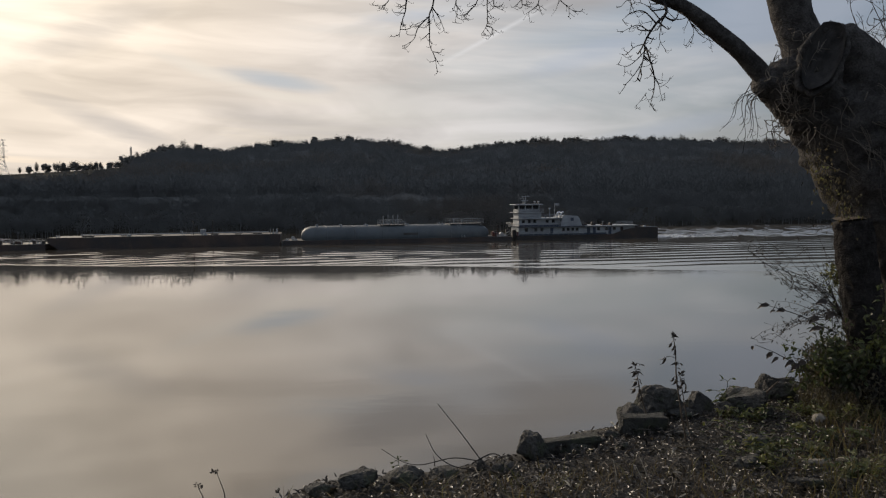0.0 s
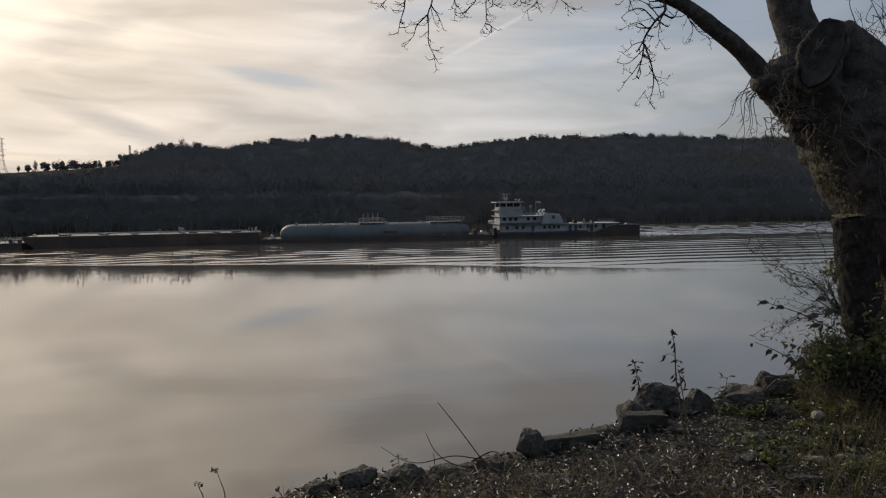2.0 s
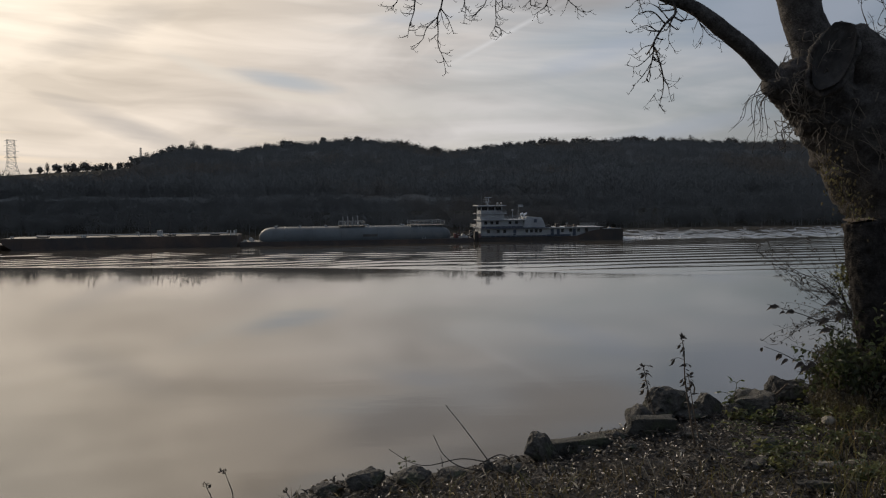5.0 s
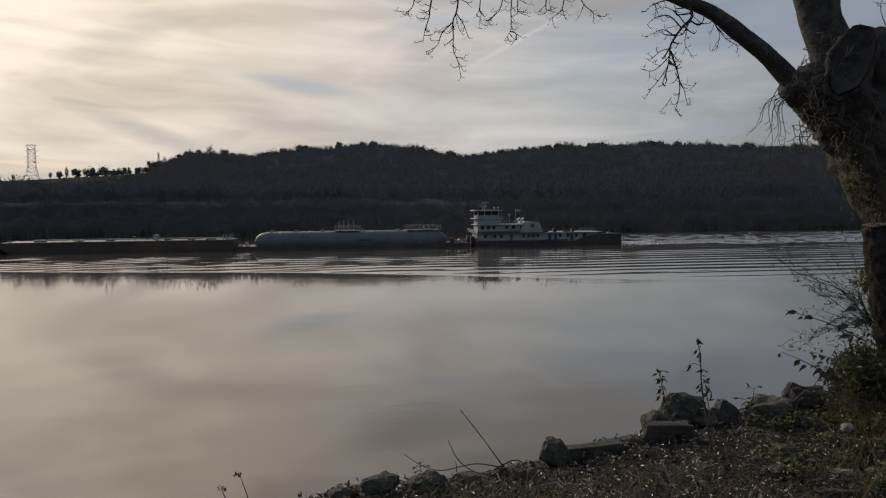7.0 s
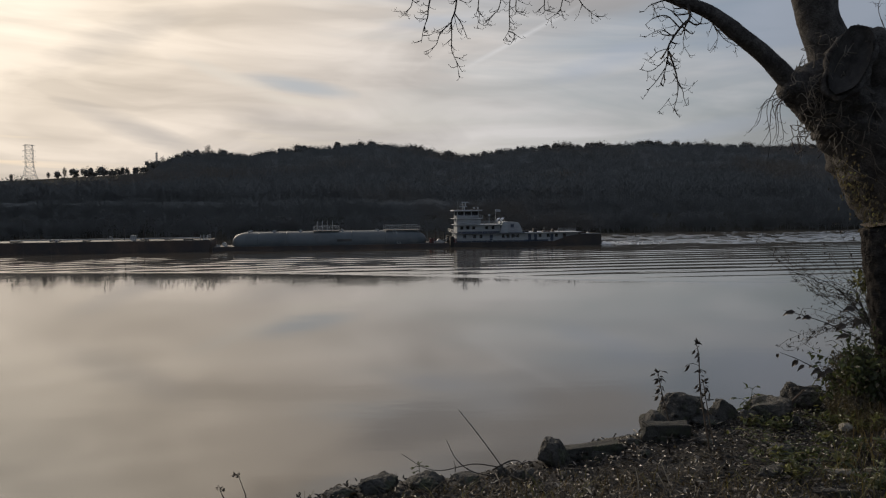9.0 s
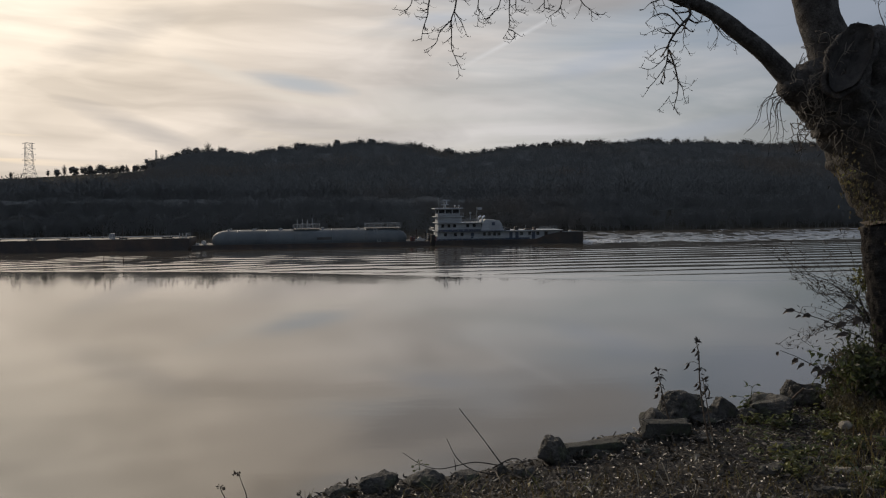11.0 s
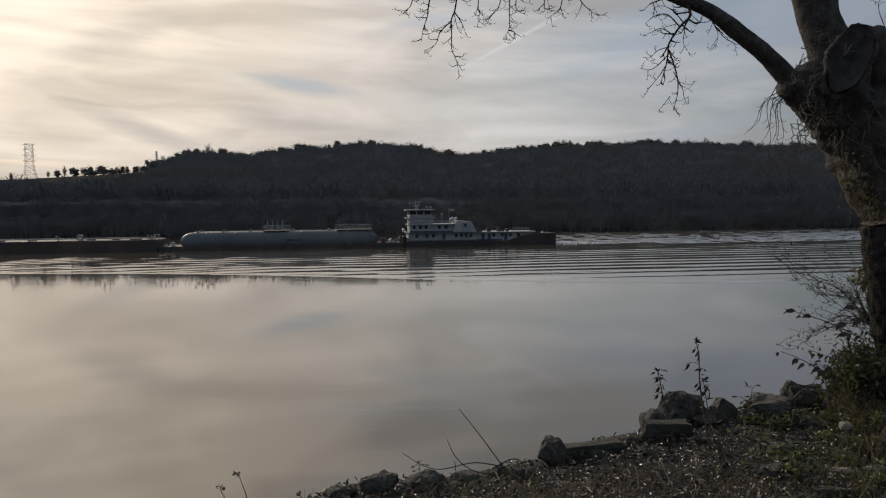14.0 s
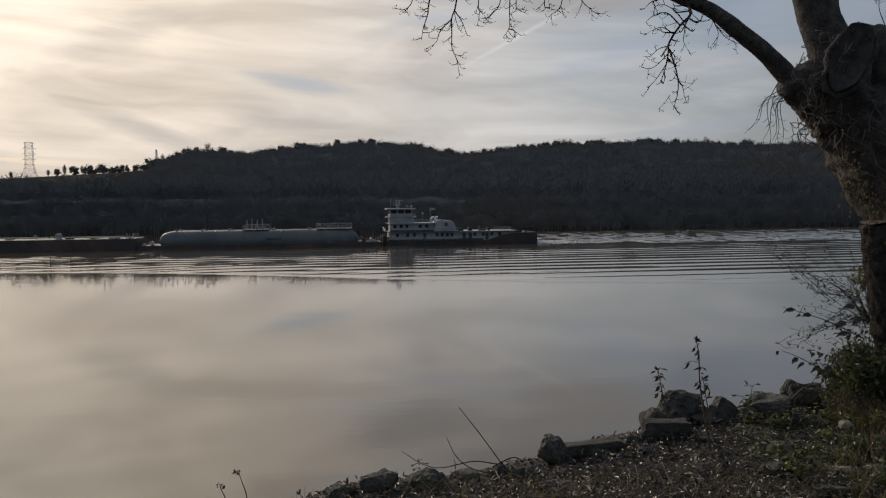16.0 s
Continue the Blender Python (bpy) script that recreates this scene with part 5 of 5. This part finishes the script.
# ---- rocks ----
def rock(x, y, w, h, seed, deep=0.8, turn=0.0, tilt=0.0, mat=None, label="rough grey broken rock on the bank edge", block=False, sink=0.25, name="rock"):
    rng = random.Random(seed)
    w, h = (w, h * 0.95) if block else (w * 0.95, h * 0.86)
    bm = bmesh.new()
    if block:
        bmesh.ops.create_cube(bm, size=1.0)
        bmesh.ops.bevel(bm, geom=bm.edges[:], offset=0.05, segments=2, affect="EDGES")
        bmesh.ops.subdivide_edges(bm, edges=bm.edges[:], cuts=2, use_grid_fill=True)
        rough = 0.17
    else:
        for _ in range(19):
            d = Vector((rng.gauss(0, 1), rng.gauss(0, 1), rng.gauss(0, 1))).normalized()
            bm.verts.new(Vector((d.x, d.y, max(d.z, -0.40))) * rng.uniform(0.44, 0.62))
        made = bmesh.ops.convex_hull(bm, input=bm.verts[:])
        bmesh.ops.delete(bm, geom=[q for q in made["geom_interior"] if isinstance(q, bmesh.types.BMVert)], context="VERTS")
        bmesh.ops.bevel(bm, geom=bm.edges[:], offset=0.018, segments=1, affect="EDGES")
        bmesh.ops.triangulate(bm, faces=bm.faces[:])
        for limit in (0.2, 0.1, 0.055):
            bmesh.ops.subdivide_edges(bm, edges=[q for q in bm.edges if q.calc_length() > limit], cuts=1, use_grid_fill=True)
            bmesh.ops.triangulate(bm, faces=bm.faces[:])
        for v in bm.verts:
            if v.co.length > 0.64:
                v.co *= 0.64 / v.co.length
            v.co.z = min(v.co.z, 0.36 + 0.35 * (v.co.z - 0.36)) if v.co.z > 0.36 else v.co.z
            k = 1.0 - 0.28 * v.co.z
            v.co.x, v.co.y = v.co.x * k, v.co.y * k
        rough = 0.17
    o = Vector((seed * 3.1, seed * 1.7, 0))
    for v in bm.verts:
        c = v.co
        v.co = c * (1 + rough * noise.noise(c * 2.4 + o) + rough * 0.35 * noise.noise(c * 5 + o) + rough * 0.45 * noise.noise(c * 14 + o) - 0.16 * abs(noise.noise(c * 3.4 - o)) * (0 if block else 1))
    bmesh.ops.scale(bm, vec=(w, w * deep, h * (1 + sink)), verts=bm.verts[:])
    m = bpy.data.meshes.new(name)
    bm.to_mesh(m)
    bm.free()
    m.materials.append(mat or ROCK)
    ob = new(name, m)
    ob.matrix_basis = pose(x, y, bank_height(x, y) + h * 0.5 * (1 - sink), tilt, tilt * 0.6, turn)
    return tagged(ob, label, "rock", "rocks on the bank")


rock(0.66, 5.80, 0.25, 0.29, 36, 0.9, 20, label="dark pointed rough rock at the bank edge", sink=0.5)
rock(0.97, 5.92, 0.46, 0.10, 2, 0.4, 6, -7, block=True, mat=CONCRETE, label="flat tan mossy slab lying at the bank edge")
rock(1.14, 6.01, 0.28, 0.10, 3, 0.5, 6, label="low dark flat stone at the bank edge")
rock(1.02, 5.87, 0.34, 0.09, 4, 0.5, 14, label="thin tilted grey stone at the bank edge", tilt=8)
rock(1.65, 6.30, 0.37, 0.15, 5, 0.35, -4, block=True, mat=CONCRETE, label="squared grey concrete block on the bank")
rock(1.36, 6.18, 0.16, 0.11, 6, label="small dark rock beside the concrete block")
rock(1.98, 7.01, 0.58, 0.40, 7, 0.8, 30, label="large rugged grey boulder with pitted faces")
rock(1.68, 6.84, 0.40, 0.26, 8, 0.8, 70, label="dark mossy rock against the boulder")
rock(2.14, 6.86, 0.40, 0.12, 9, 0.6, 10, label="flat grey stone by the boulder")
rock(2.42, 7.09, 0.42, 0.27, 10, 0.8, 40, label="dark jagged rock beside the boulder")
rock(2.54, 6.84, 0.20, 0.20, 11, 0.8, 15, label="upright pale-faced rock beside dark boulders")
rock(2.79, 6.90, 0.44, 0.36, 12, 0.9, 65, label="dark bulky boulder among the weeds")
rock(2.89, 7.49, 0.34, 0.27, 13, 0.8, 25, label="pale-topped grey rock among green weeds")
rock(3.41, 7.66, 0.42, 0.33, 14, 0.7, -10, label="rounded dark rock near the shrub")
rock(3.35, 7.94, 0.26, 0.27, 15, 0.7, 30, label="pale angular rock with a stick across it")
rock(-0.81, 4.74, 0.24, 0.11, 16, 0.8, 12, label="low dark rock at the water side")
rock(-0.56, 4.84, 0.30, 0.18, 17, 0.8, 30, label="dark blocky rock at the bank edge")
rock(-0.27, 4.98, 0.30, 0.18, 18, 0.8, -20, label="dark rock under trailing weeds")
rock(0.00, 5.17, 0.28, 0.12, 19, 0.7, 5, label="flat grey-topped rock at the bank edge")
rock(0.25, 5.38, 0.09, 0.12, 20, 0.8, 5, label="small upright dark stone")
rock(0.46, 5.31, 0.17, 0.14, 21, 0.8, 45, label="small broken rock among litter")
rock(0.37, 5.34, 0.14, 0.10, 22, 0.8, 45, label="small broken rock among litter")
rock(2.14, 5.25, 0.30, 0.13, 23, 0.7, 10, label="half-buried dark stone in the grass")
rock(2.30, 4.74, 0.30, 0.11, 24, 0.5, -18, label="half-buried slanting stone in the grass")
rock(2.83, 7.38, 0.20, 0.27, 51, 0.7, 15, mat=BUFF, label="pale broken stone among dark rocks", sink=-0.2)
rock(2.54, 5.61, 0.13, 0.07, 52, 0.5, 5, mat=BUFF, label="flat pale stone by a green weed", sink=-0.2)
rock(2.22, 5.31, 0.20, 0.07, 53, 0.6, 25, label="dark stone half hidden by weeds")
rock(2.86, 5.36, 0.16, 0.07, 54, 0.5, -10, mat=BUFF, label="flat pale stone sunk in the grass", sink=-0.2)
rock(3.16, 6.37, 0.13, 0.15, 25, 0.8, 10, label="small pale buff stone in the grass", mat=BUFF, sink=-0.2)
rock(2.37, 5.73, 0.34, 0.15, 26, 0.7, 0, label="dark stone sunk in the litter")
rock(2.59, 5.28, 0.22, 0.09, 27, 0.5, 5, label="flat pale stone sunk in the grass", mat=BUFF, sink=-0.2)
rock(2.89, 6.73, 0.07, 0.13, 28, 0.5, 5, label="narrow upright pale stone shard")
rock(1.93, 6.10, 0.20, 0.06, 29, 0.6, 5, label="flat stone sunk in the litter")
for i, (x, y) in enumerate(((-0.11, 4.90), (-0.40, 4.82), (0.70, 5.42), (1.37, 5.86), (1.88, 6.39), (2.29, 6.48), (2.30, 5.99))):
    rock(x, y, 0.12, 0.06, 40 + i, label="small stone half sunk in leaf litter")


# ---- weeds, sticks ----
def weed(line, leaves, label, seed, r=0.007, head=None, mat=None):
    rng = random.Random(seed)
    x, y, _ = line[0]
    root = Vector((x, y, bank_height(x, y) - 0.02))
    t = thing("dead_weed", Matrix.Translation(root), label, "weed", "dead weeds on the bank")
    pts = [Vector((0, 0, 0))] + [Vector(p) - root for p in line[1:]]
    c = curve_points(pts, 6)
    part("stalk", Geo().tube(c, [r * (1 - 0.65 * i / len(c)) for i in range(len(c))], 6), mat or STALK, t)
    for p, d, l, w in leaves:
        q = Geo()
        p = Vector(p) - root
        near = min(c, key=lambda k: (k - p).length)
        q.tube([near, near.lerp(p, 0.6) + Vector((0, 0, 0.01)), p], 0.0025, 4)
        leaf_at(q, p, d, (0.2, -0.8, 0.5), l, w * 0.7, 1.5)
        leaf_at(q, p + jitter(rng, 0.008), Vector(d) + jitter(rng, 0.5), (0.7, -0.3, 0.5), l * 0.6, w * 0.6, 1.2)
        part("leaf", q, mat or WITHERED, t, "curled dead leaf")
    if head:
        if not mat:
            q = Geo()
            for _ in range(16):
                p = c[rng.randrange(len(c) // 3, len(c))]
                d = Vector((rng.uniform(-1, 1), rng.uniform(-0.6, 0.6), rng.uniform(-1.2, 0.2)))
                leaf_at(q, p + d * 0.008, d, (0.3, -0.8, 0.4), rng.uniform(0.025, 0.055), rng.uniform(0.010, 0.020), 1.4)
            tagged(part("shrivelled_leaves", q, WITHERED, t), kind="stuff")
        q = Geo()
        tip = c[-1]
        for _ in range(head):
            leaf_at(q, tip + jitter(rng, 0.012), (rng.uniform(-0.7, 0.7), rng.uniform(-0.7, 0.7), rng.uniform(0.0, 1)), (0, -1, 0.2), rng.uniform(0.5, 1.0) * (0.022 if mat else 0.042), 0.006 if mat else 0.016, 0.3)
        tagged(part("seed_head", q, mat or WITHERED, t, "dark dry seed head"), kind="stuff")
    return t


D = (-0.3, 0, -1)
weed([(1.89, 5.90, 8.75), (1.83, 5.85, 9.13), (1.79, 5.85, 9.40), (1.78, 5.85, 9.62), (1.76, 5.85, 9.73)],
     [((1.71, 5.85, 9.57), D, 0.085, 0.03), ((1.75, 5.85, 9.68), D, 0.05, 0.03), ((1.78, 5.85, 9.53), (0.6, 0, -0.8), 0.05, 0.03), ((1.81, 5.85, 9.52), (1, 0, -0.3), 0.05, 0.02), ((1.77, 5.85, 9.41), D, 0.05, 0.03), ((1.80, 5.85, 9.41), D, 0.09, 0.03)],
     "tall dead weed with curled dark leaves", 1, 0.008, 9)
weed([(1.94, 5.95, 8.76), (1.88, 5.90, 9.12), (1.85, 5.90, 9.30), (1.83, 5.90, 9.42)], [((1.87, 5.90, 9.38), D, 0.10, 0.03), ((1.88, 5.90, 9.34), (0.2, 0, -1), 0.09, 0.025), ((1.84, 5.90, 9.42), (0.5, 0, 0.4), 0.05, 0.02)], "dead weed stalk beside a taller one", 2, 0.006, 4)
weed([(1.79, 6.60, 8.77), (1.72, 6.60, 9.05), (1.68, 6.60, 9.23), (1.66, 6.60, 9.34)], [((1.64, 6.60, 9.33), (-0.9, 0, -0.3), 0.05, 0.025), ((1.70, 6.60, 9.35), (0.9, 0, -0.1), 0.06, 0.02), ((1.66, 6.60, 9.28), D, 0.06, 0.04), ((1.67, 6.60, 9.20), D, 0.07, 0.045), ((1.66, 6.60, 9.14), D, 0.07, 0.04), ((1.69, 6.60, 9.13), (0.5, 0, -1), 0.06, 0.04)],
     "withered weed leaning before the boulder", 3, 0.007, 5)
weed([(-1.23, 4.20, 9.07), (-1.24, 4.20, 9.16), (-1.26, 4.20, 9.23), (-1.28, 4.20, 9.29)], [((-1.30, 4.20, 9.29), (-0.3, 0, 1), 0.025, 0.02)], "thin dry weed with small seed heads", 4, 0.004, 10, STALK)
weed([(-1.34, 4.20, 9.07), (-1.36, 4.20, 9.14), (-1.38, 4.20, 9.19), (-1.39, 4.20, 9.22)], [((-1.37, 4.20, 9.20), (0.3, 0, 1), 0.02, 0.02)], "thin dry weed with small seed heads", 5, 0.004, 10, STALK)
weed([(-0.92, 4.30, 9.03), (-0.94, 4.30, 9.09), (-0.96, 4.30, 9.14)], [((-0.97, 4.30, 9.13), (-0.3, 0, 1), 0.02, 0.02)], "thin dry weed with small seed heads", 6, 0.004, 8, STALK)
weed([(2.52, 6.90, 8.67), (2.51, 6.85, 8.90), (2.55, 6.85, 9.05), (2.56, 6.85, 9.13)],
     [((2.43, 6.85, 9.05), (-1, 0, 0.1), 0.06, 0.025), ((2.52, 6.85, 9.14), (-0.2, 0, 0.8), 0.05, 0.03), ((2.60, 6.85, 9.15), (0.9, 0, 0.1), 0.05, 0.025), ((2.54, 6.85, 9.05), (-0.8, 0, 0.1), 0.05, 0.025), ((2.60, 6.85, 9.08), (1, 0, 0), 0.05, 0.025), ((2.48, 6.85, 8.96), (-0.8, 0, -0.2), 0.06, 0.03), ((2.57, 6.85, 8.94), (0.8, 0, -0.2), 0.06, 0.03)],
     "small leafy green weed between the rocks", 7, 0.005, 4, GREENLEAF)
weed([(-0.30, 5.20, 8.86), (-0.32, 5.20, 8.95), (-0.33, 5.20, 9.02)], [((-0.36, 5.20, 8.99), (-1, 0, 0), 0.03, 0.015), ((-0.29, 5.20, 9.00), (1, 0, 0.1), 0.035, 0.015), ((-0.35, 5.20, 8.96), (-1, 0, 0), 0.03, 0.015)], "small weed rooted among the rocks", 8, 0.004, 6, GREENLEAF)
weed([(-0.46, 5.00, 8.90), (-0.47, 5.00, 8.96), (-0.47, 5.00, 8.99)], [((-0.50, 5.00, 8.96), (-1, 0, 0), 0.025, 0.015)], "small weed rooted among the rocks", 9, 0.004, 8, STALK)


def stick(line, r, label, mat=None):
    root = Vector(line[0])
    pts = curve_points([Vector(p) - root for p in line], 6)
    ob = part("stick", Geo().tube(pts, [r * (1 - 0.6 * i / len(pts)) for i in range(len(pts))], 6), mat or TWIG)
    ob.matrix_basis = Matrix.Translation(root)
    return tagged(ob, label, "stick", "sticks on the bank")


stick([(0.29, 5.50, 8.85), (0.24, 5.50, 8.92), (0.10, 5.45, 9.13), (-0.05, 5.40, 9.34)], 0.006, "long bare stick slanting over the water")
stick([(0.25, 5.40, 8.85), (0.05, 5.40, 8.89), (-0.07, 5.40, 8.98), (-0.14, 5.40, 9.12)], 0.0055, "curved bare stick over the rocks")
stick([(0.24, 5.50, 8.89), (0.05, 5.45, 8.93), (-0.18, 5.40, 8.90), (-0.32, 5.40, 8.93), (-0.46, 5.40, 9.02)], 0.005, "arching bare stick over the rocks")
stick([(-0.08, 5.40, 8.89), (-0.08, 5.40, 8.93), (-0.09, 5.40, 8.97)], 0.004, "short bare stick on the rocks")
stick([(0.19, 5.50, 8.87), (0.33, 5.50, 8.94), (0.41, 5.50, 8.91), (0.38, 5.50, 8.84)], 0.006, "bent bare stick on the rocks")
stick([(3.06, 7.40, 8.79), (3.26, 7.40, 8.99)], 0.014, "pale straight stick lying on a rock", STALK)
stick([(3.45, 7.60, 8.81), (3.62, 7.60, 8.90), (3.76, 7.60, 8.93)], 0.014, "dark crooked stick by the shrub")
for a, b in (((1.33, 4.90, 8.89), (1.26, 4.90, 9.12)), ((1.11, 4.90, 8.90), (1.09, 4.90, 9.10)), ((1.41, 4.80, 8.89), (1.45, 4.80, 9.01)), ((1.29, 4.85, 8.89), (1.23, 4.85, 9.06)), ((2.78, 4.90, 8.84), (2.77, 4.90, 8.96)), ((-0.14, 5.10, 8.84), (-0.07, 5.00, 8.82))):
    stick([a, Vector(a).lerp(Vector(b), 0.5) + Vector((0.01, 0, 0)), b], 0.005, "pale dry stem standing in the grass", STRAW)

def leafy_clump(x, y, size, seed, mat):
    """A low leafy weed: short stems from one root with leaves along them."""
    rng = random.Random(seed)
    t = thing("weed_clump", pose(x, y, bank_height(x, y) - 0.01), "low green leafy weed clump on the bank", "weed", "leafy weeds on the bank")
    for _ in range(9):
        a, l = rng.uniform(0, 6.283), size * rng.uniform(0.5, 1.0)
        tip = Vector((math.cos(a) * l * 0.7, math.sin(a) * l * 0.5, l * rng.uniform(0.5, 1.0)))
        line = curve_points([(0, 0, 0), tip * 0.5 + Vector((0, 0, 0.2 * l)), tip], 5)
        stem = part("stem", Geo().tube(line, 0.003, 4), STALK, t)
        q = Geo()
        for _ in range(8):
            p = line[rng.randrange(3, len(line))]
            leaf_at(q, p, (rng.uniform(-1, 1), rng.uniform(-1, 1), rng.uniform(-0.3, 0.6)), (rng.uniform(-0.3, 0.3), rng.uniform(-0.3, 0.3), 1), rng.uniform(0.035, 0.07), rng.uniform(0.02, 0.035), rng.uniform(0.1, 0.7))
        tagged(part("leaves", q, mat, stem), kind="stuff")


for i, (x, y, size) in enumerate(((2.53, 5.71, 0.20), (2.21, 5.13, 0.18), (3.31, 6.36, 0.24), (3.15, 5.68, 0.20), (2.75, 5.60, 0.15), (3.69, 6.51, 0.26), (2.65, 4.92, 0.15), (2.69, 7.07, 0.22), (2.88, 6.15, 0.17),
                                  (2.67, 6.56, 0.17), (3.55, 7.10, 0.2), (2.51, 6.75, 0.16), (3.78, 7.09, 0.22), (3.28, 6.87, 0.15), (2.32, 5.50, 0.16), (2.96, 5.79, 0.18), (2.84, 5.06, 0.2))):
    leafy_clump(x, y, size, 70 + i, YELLOWLEAF if i in (1, 2, 4, 8, 11, 14, 16) else GREENLEAF)


# ---- leaf litter and grass ----
def litter():
    rng = random.Random(8)
    # grey leaves and pale chips carry the ground's glints in their colour
    dark, grey, pale, sticks = Geo(), Geo(), Geo(), Geo()
    for i in range(72000):
        x = rng.uniform(-1.6, 6.5)
        y = rng.uniform(3.9, 9.8)
        if y > bank_edge(x) - 0.05:
            continue
        drift = noise.noise((x * 2.3, y * 2.3, 6))
        z = bank_height(x, y) + rng.uniform(0.0, 0.05 + 0.03 * drift)
        k = rng.random()
        q = pale if k < 0.045 else grey if k < 0.13 + 0.14 * drift else dark
        l = rng.uniform(0.02, 0.075) if q is pale else rng.uniform(0.018, 0.060)
        leaf_at(q, (x, y, z), (rng.uniform(-1, 1), rng.uniform(-1, 1), rng.uniform(-0.2, 0.5)), (rng.uniform(-0.6, 0.6), rng.uniform(-0.6, 0.6), 1), l, l * (rng.uniform(0.09, 0.3) if q is pale else rng.uniform(0.2, 0.55)), rng.uniform(-0.3, 1.2))
    for i in range(420):
        x, y = rng.uniform(-1.4, 6.0), rng.uniform(4.0, 9.0)
        if y > bank_edge(x):
            continue
        p = Vector((x, y, bank_height(x, y) + rng.uniform(0.015, 0.05)))
        a, l = rng.uniform(0, math.pi), rng.uniform(0.06, 0.26)
        d = Vector((math.cos(a), math.sin(a), rng.uniform(-0.1, 0.25))) * l
        sticks.tube([p - d * 0.5, p + jitter(rng, 0.012), p + d * 0.5], rng.uniform(0.002, 0.0055), 4)
    tagged(part("leaf_litter", dark, DRYLEAF), "curled brown fallen leaves on the soil", "leaf litter", kind="stuff")
    tagged(part("glint_litter", grey, GREYLEAF), "grey dry leaves coloured as glints over brown litter", "leaf litter", kind="stuff")
    tagged(part("glint_chips", pale, STRAW), "pale chips and dry leaf bits coloured as glints", "litter", kind="stuff")
    tagged(part("fallen_twigs", sticks, VINE), "thin broken twigs strewn over the leaf litter", "twigs", kind="stuff")


def blade(q, p, d, l, w):
    p, d = Vector(p), Vector(d)
    s = Vector((d.y, -d.x, 0))
    s = (s.normalized() if s.length > 1e-4 else Vector((1, 0, 0))) * w
    m = p + d * 0.35 + Vector((0, 0, l * 0.6))
    e = p + d + Vector((0, 0, l))
    q.add([p - s, p + s, m + s * 0.7, m - s * 0.7, e], [(0, 1, 2, 3), (3, 2, 4)])


def grass():
    rng = random.Random(13)
    live, dry = Geo(), Geo()
    for i in range(21000):
        x, y = rng.uniform(-1.0, 7.0), rng.uniform(3.8, 9.6)
        near = smooth((5.6 + 0.05 * x - y) / 0.9)
        brush = smooth((x - 2.0 - (y - 5.0) * 0.55) / 0.8)
        if y > bank_edge(x) - (0.42 if x < 0.4 else -0.1) or rng.random() > max(near, brush) * (0.4 + 0.9 * max(0, noise.noise((x * 1.6, y * 1.6, 2)) + 0.45)):
            continue
        q = live if rng.random() < (0.25 if x < 1.8 else 0.55) else dry
        l = rng.uniform(0.05, 0.16) * (1 + 0.7 * brush)
        blade(q, (x, y, bank_height(x, y) - 0.01), (rng.uniform(-0.2, 0.2), rng.uniform(-0.2, 0.2), 0), l, rng.uniform(0.0022, 0.005))
    tagged(part("grass", live, GRASS), "short dull green autumn grass", "grass", kind="stuff")
    tagged(part("dry_grass", dry, DRYGRASS), "dry brown grass and weed stems", "grass", kind="stuff")
    q, r = Geo(), Geo()
    for i in range(10500):
        x, y = rng.uniform(1.6, 6.5), rng.uniform(4.3, 9.4)
        if noise.noise((x * 1.1, y * 1.1, 9)) < 0.22 - 0.3 * 1.3 * smooth((x - 2.0) / 1.3) or y > bank_edge(x) - 0.9:
            continue
        g_ = q if rng.random() < 0.7 else r
        leaf_at(g_, (x, y, bank_height(x, y) + rng.uniform(0.01, 0.16)), (rng.uniform(-1, 1), rng.uniform(-1, 1), rng.uniform(-0.2, 0.5)), (rng.uniform(-0.4, 0.4), rng.uniform(-0.4, 0.4), 1), rng.uniform(0.022, 0.058), rng.uniform(0.012, 0.03), 0.3)
    tagged(part("ground_ivy", q, GREENLEAF), "low green weeds creeping over the bank", "weeds", kind="stuff")
    tagged(part("ground_weeds", r, YELLOWLEAF), "low yellowing weeds on the bank", "weeds", kind="stuff")
    q = Geo()
    for i in range(7500):
        x = rng.uniform(3.2, 7.0)
        y = rng.uniform(6.4, 10.5)
        if y > bank_edge(x) + 0.7 or x < 0.475 * y + 0.1 * noise.noise((x * 3, y * 3, 1)):
            continue
        z = bank_height(x, y)
        blade(q, (x, y, z), (rng.uniform(-0.35, 0.35), rng.uniform(-0.35, 0.35), 0), rng.uniform(0.08, 0.5), rng.uniform(0.002, 0.004))
        for _ in range(3):
            leaf_at(q, (x, y, z + rng.uniform(0.02, 0.5) ), (rng.uniform(-1, 1), rng.uniform(-1, 1), -0.4), (0, -0.5, 1), rng.uniform(0.02, 0.06), rng.uniform(0.012, 0.03), 0.7)
    tagged(part("dead_brush", q, BRUSH), "tangle of dead brown weeds at the foot of the tree", "brush", kind="stuff")


litter()
grass()


def motions():
    for ob, s in ((BOAT, 0), (TANKER, 40.4), (MIDDLE, 99.4), (FRONT, 153.4), (WAKE, 0), (FOAM_TRAIL, 0)):
        walk(ob, [(t, tow_pose(s, t)) for t in (0, 4, 8, 12, 16)])


motions()
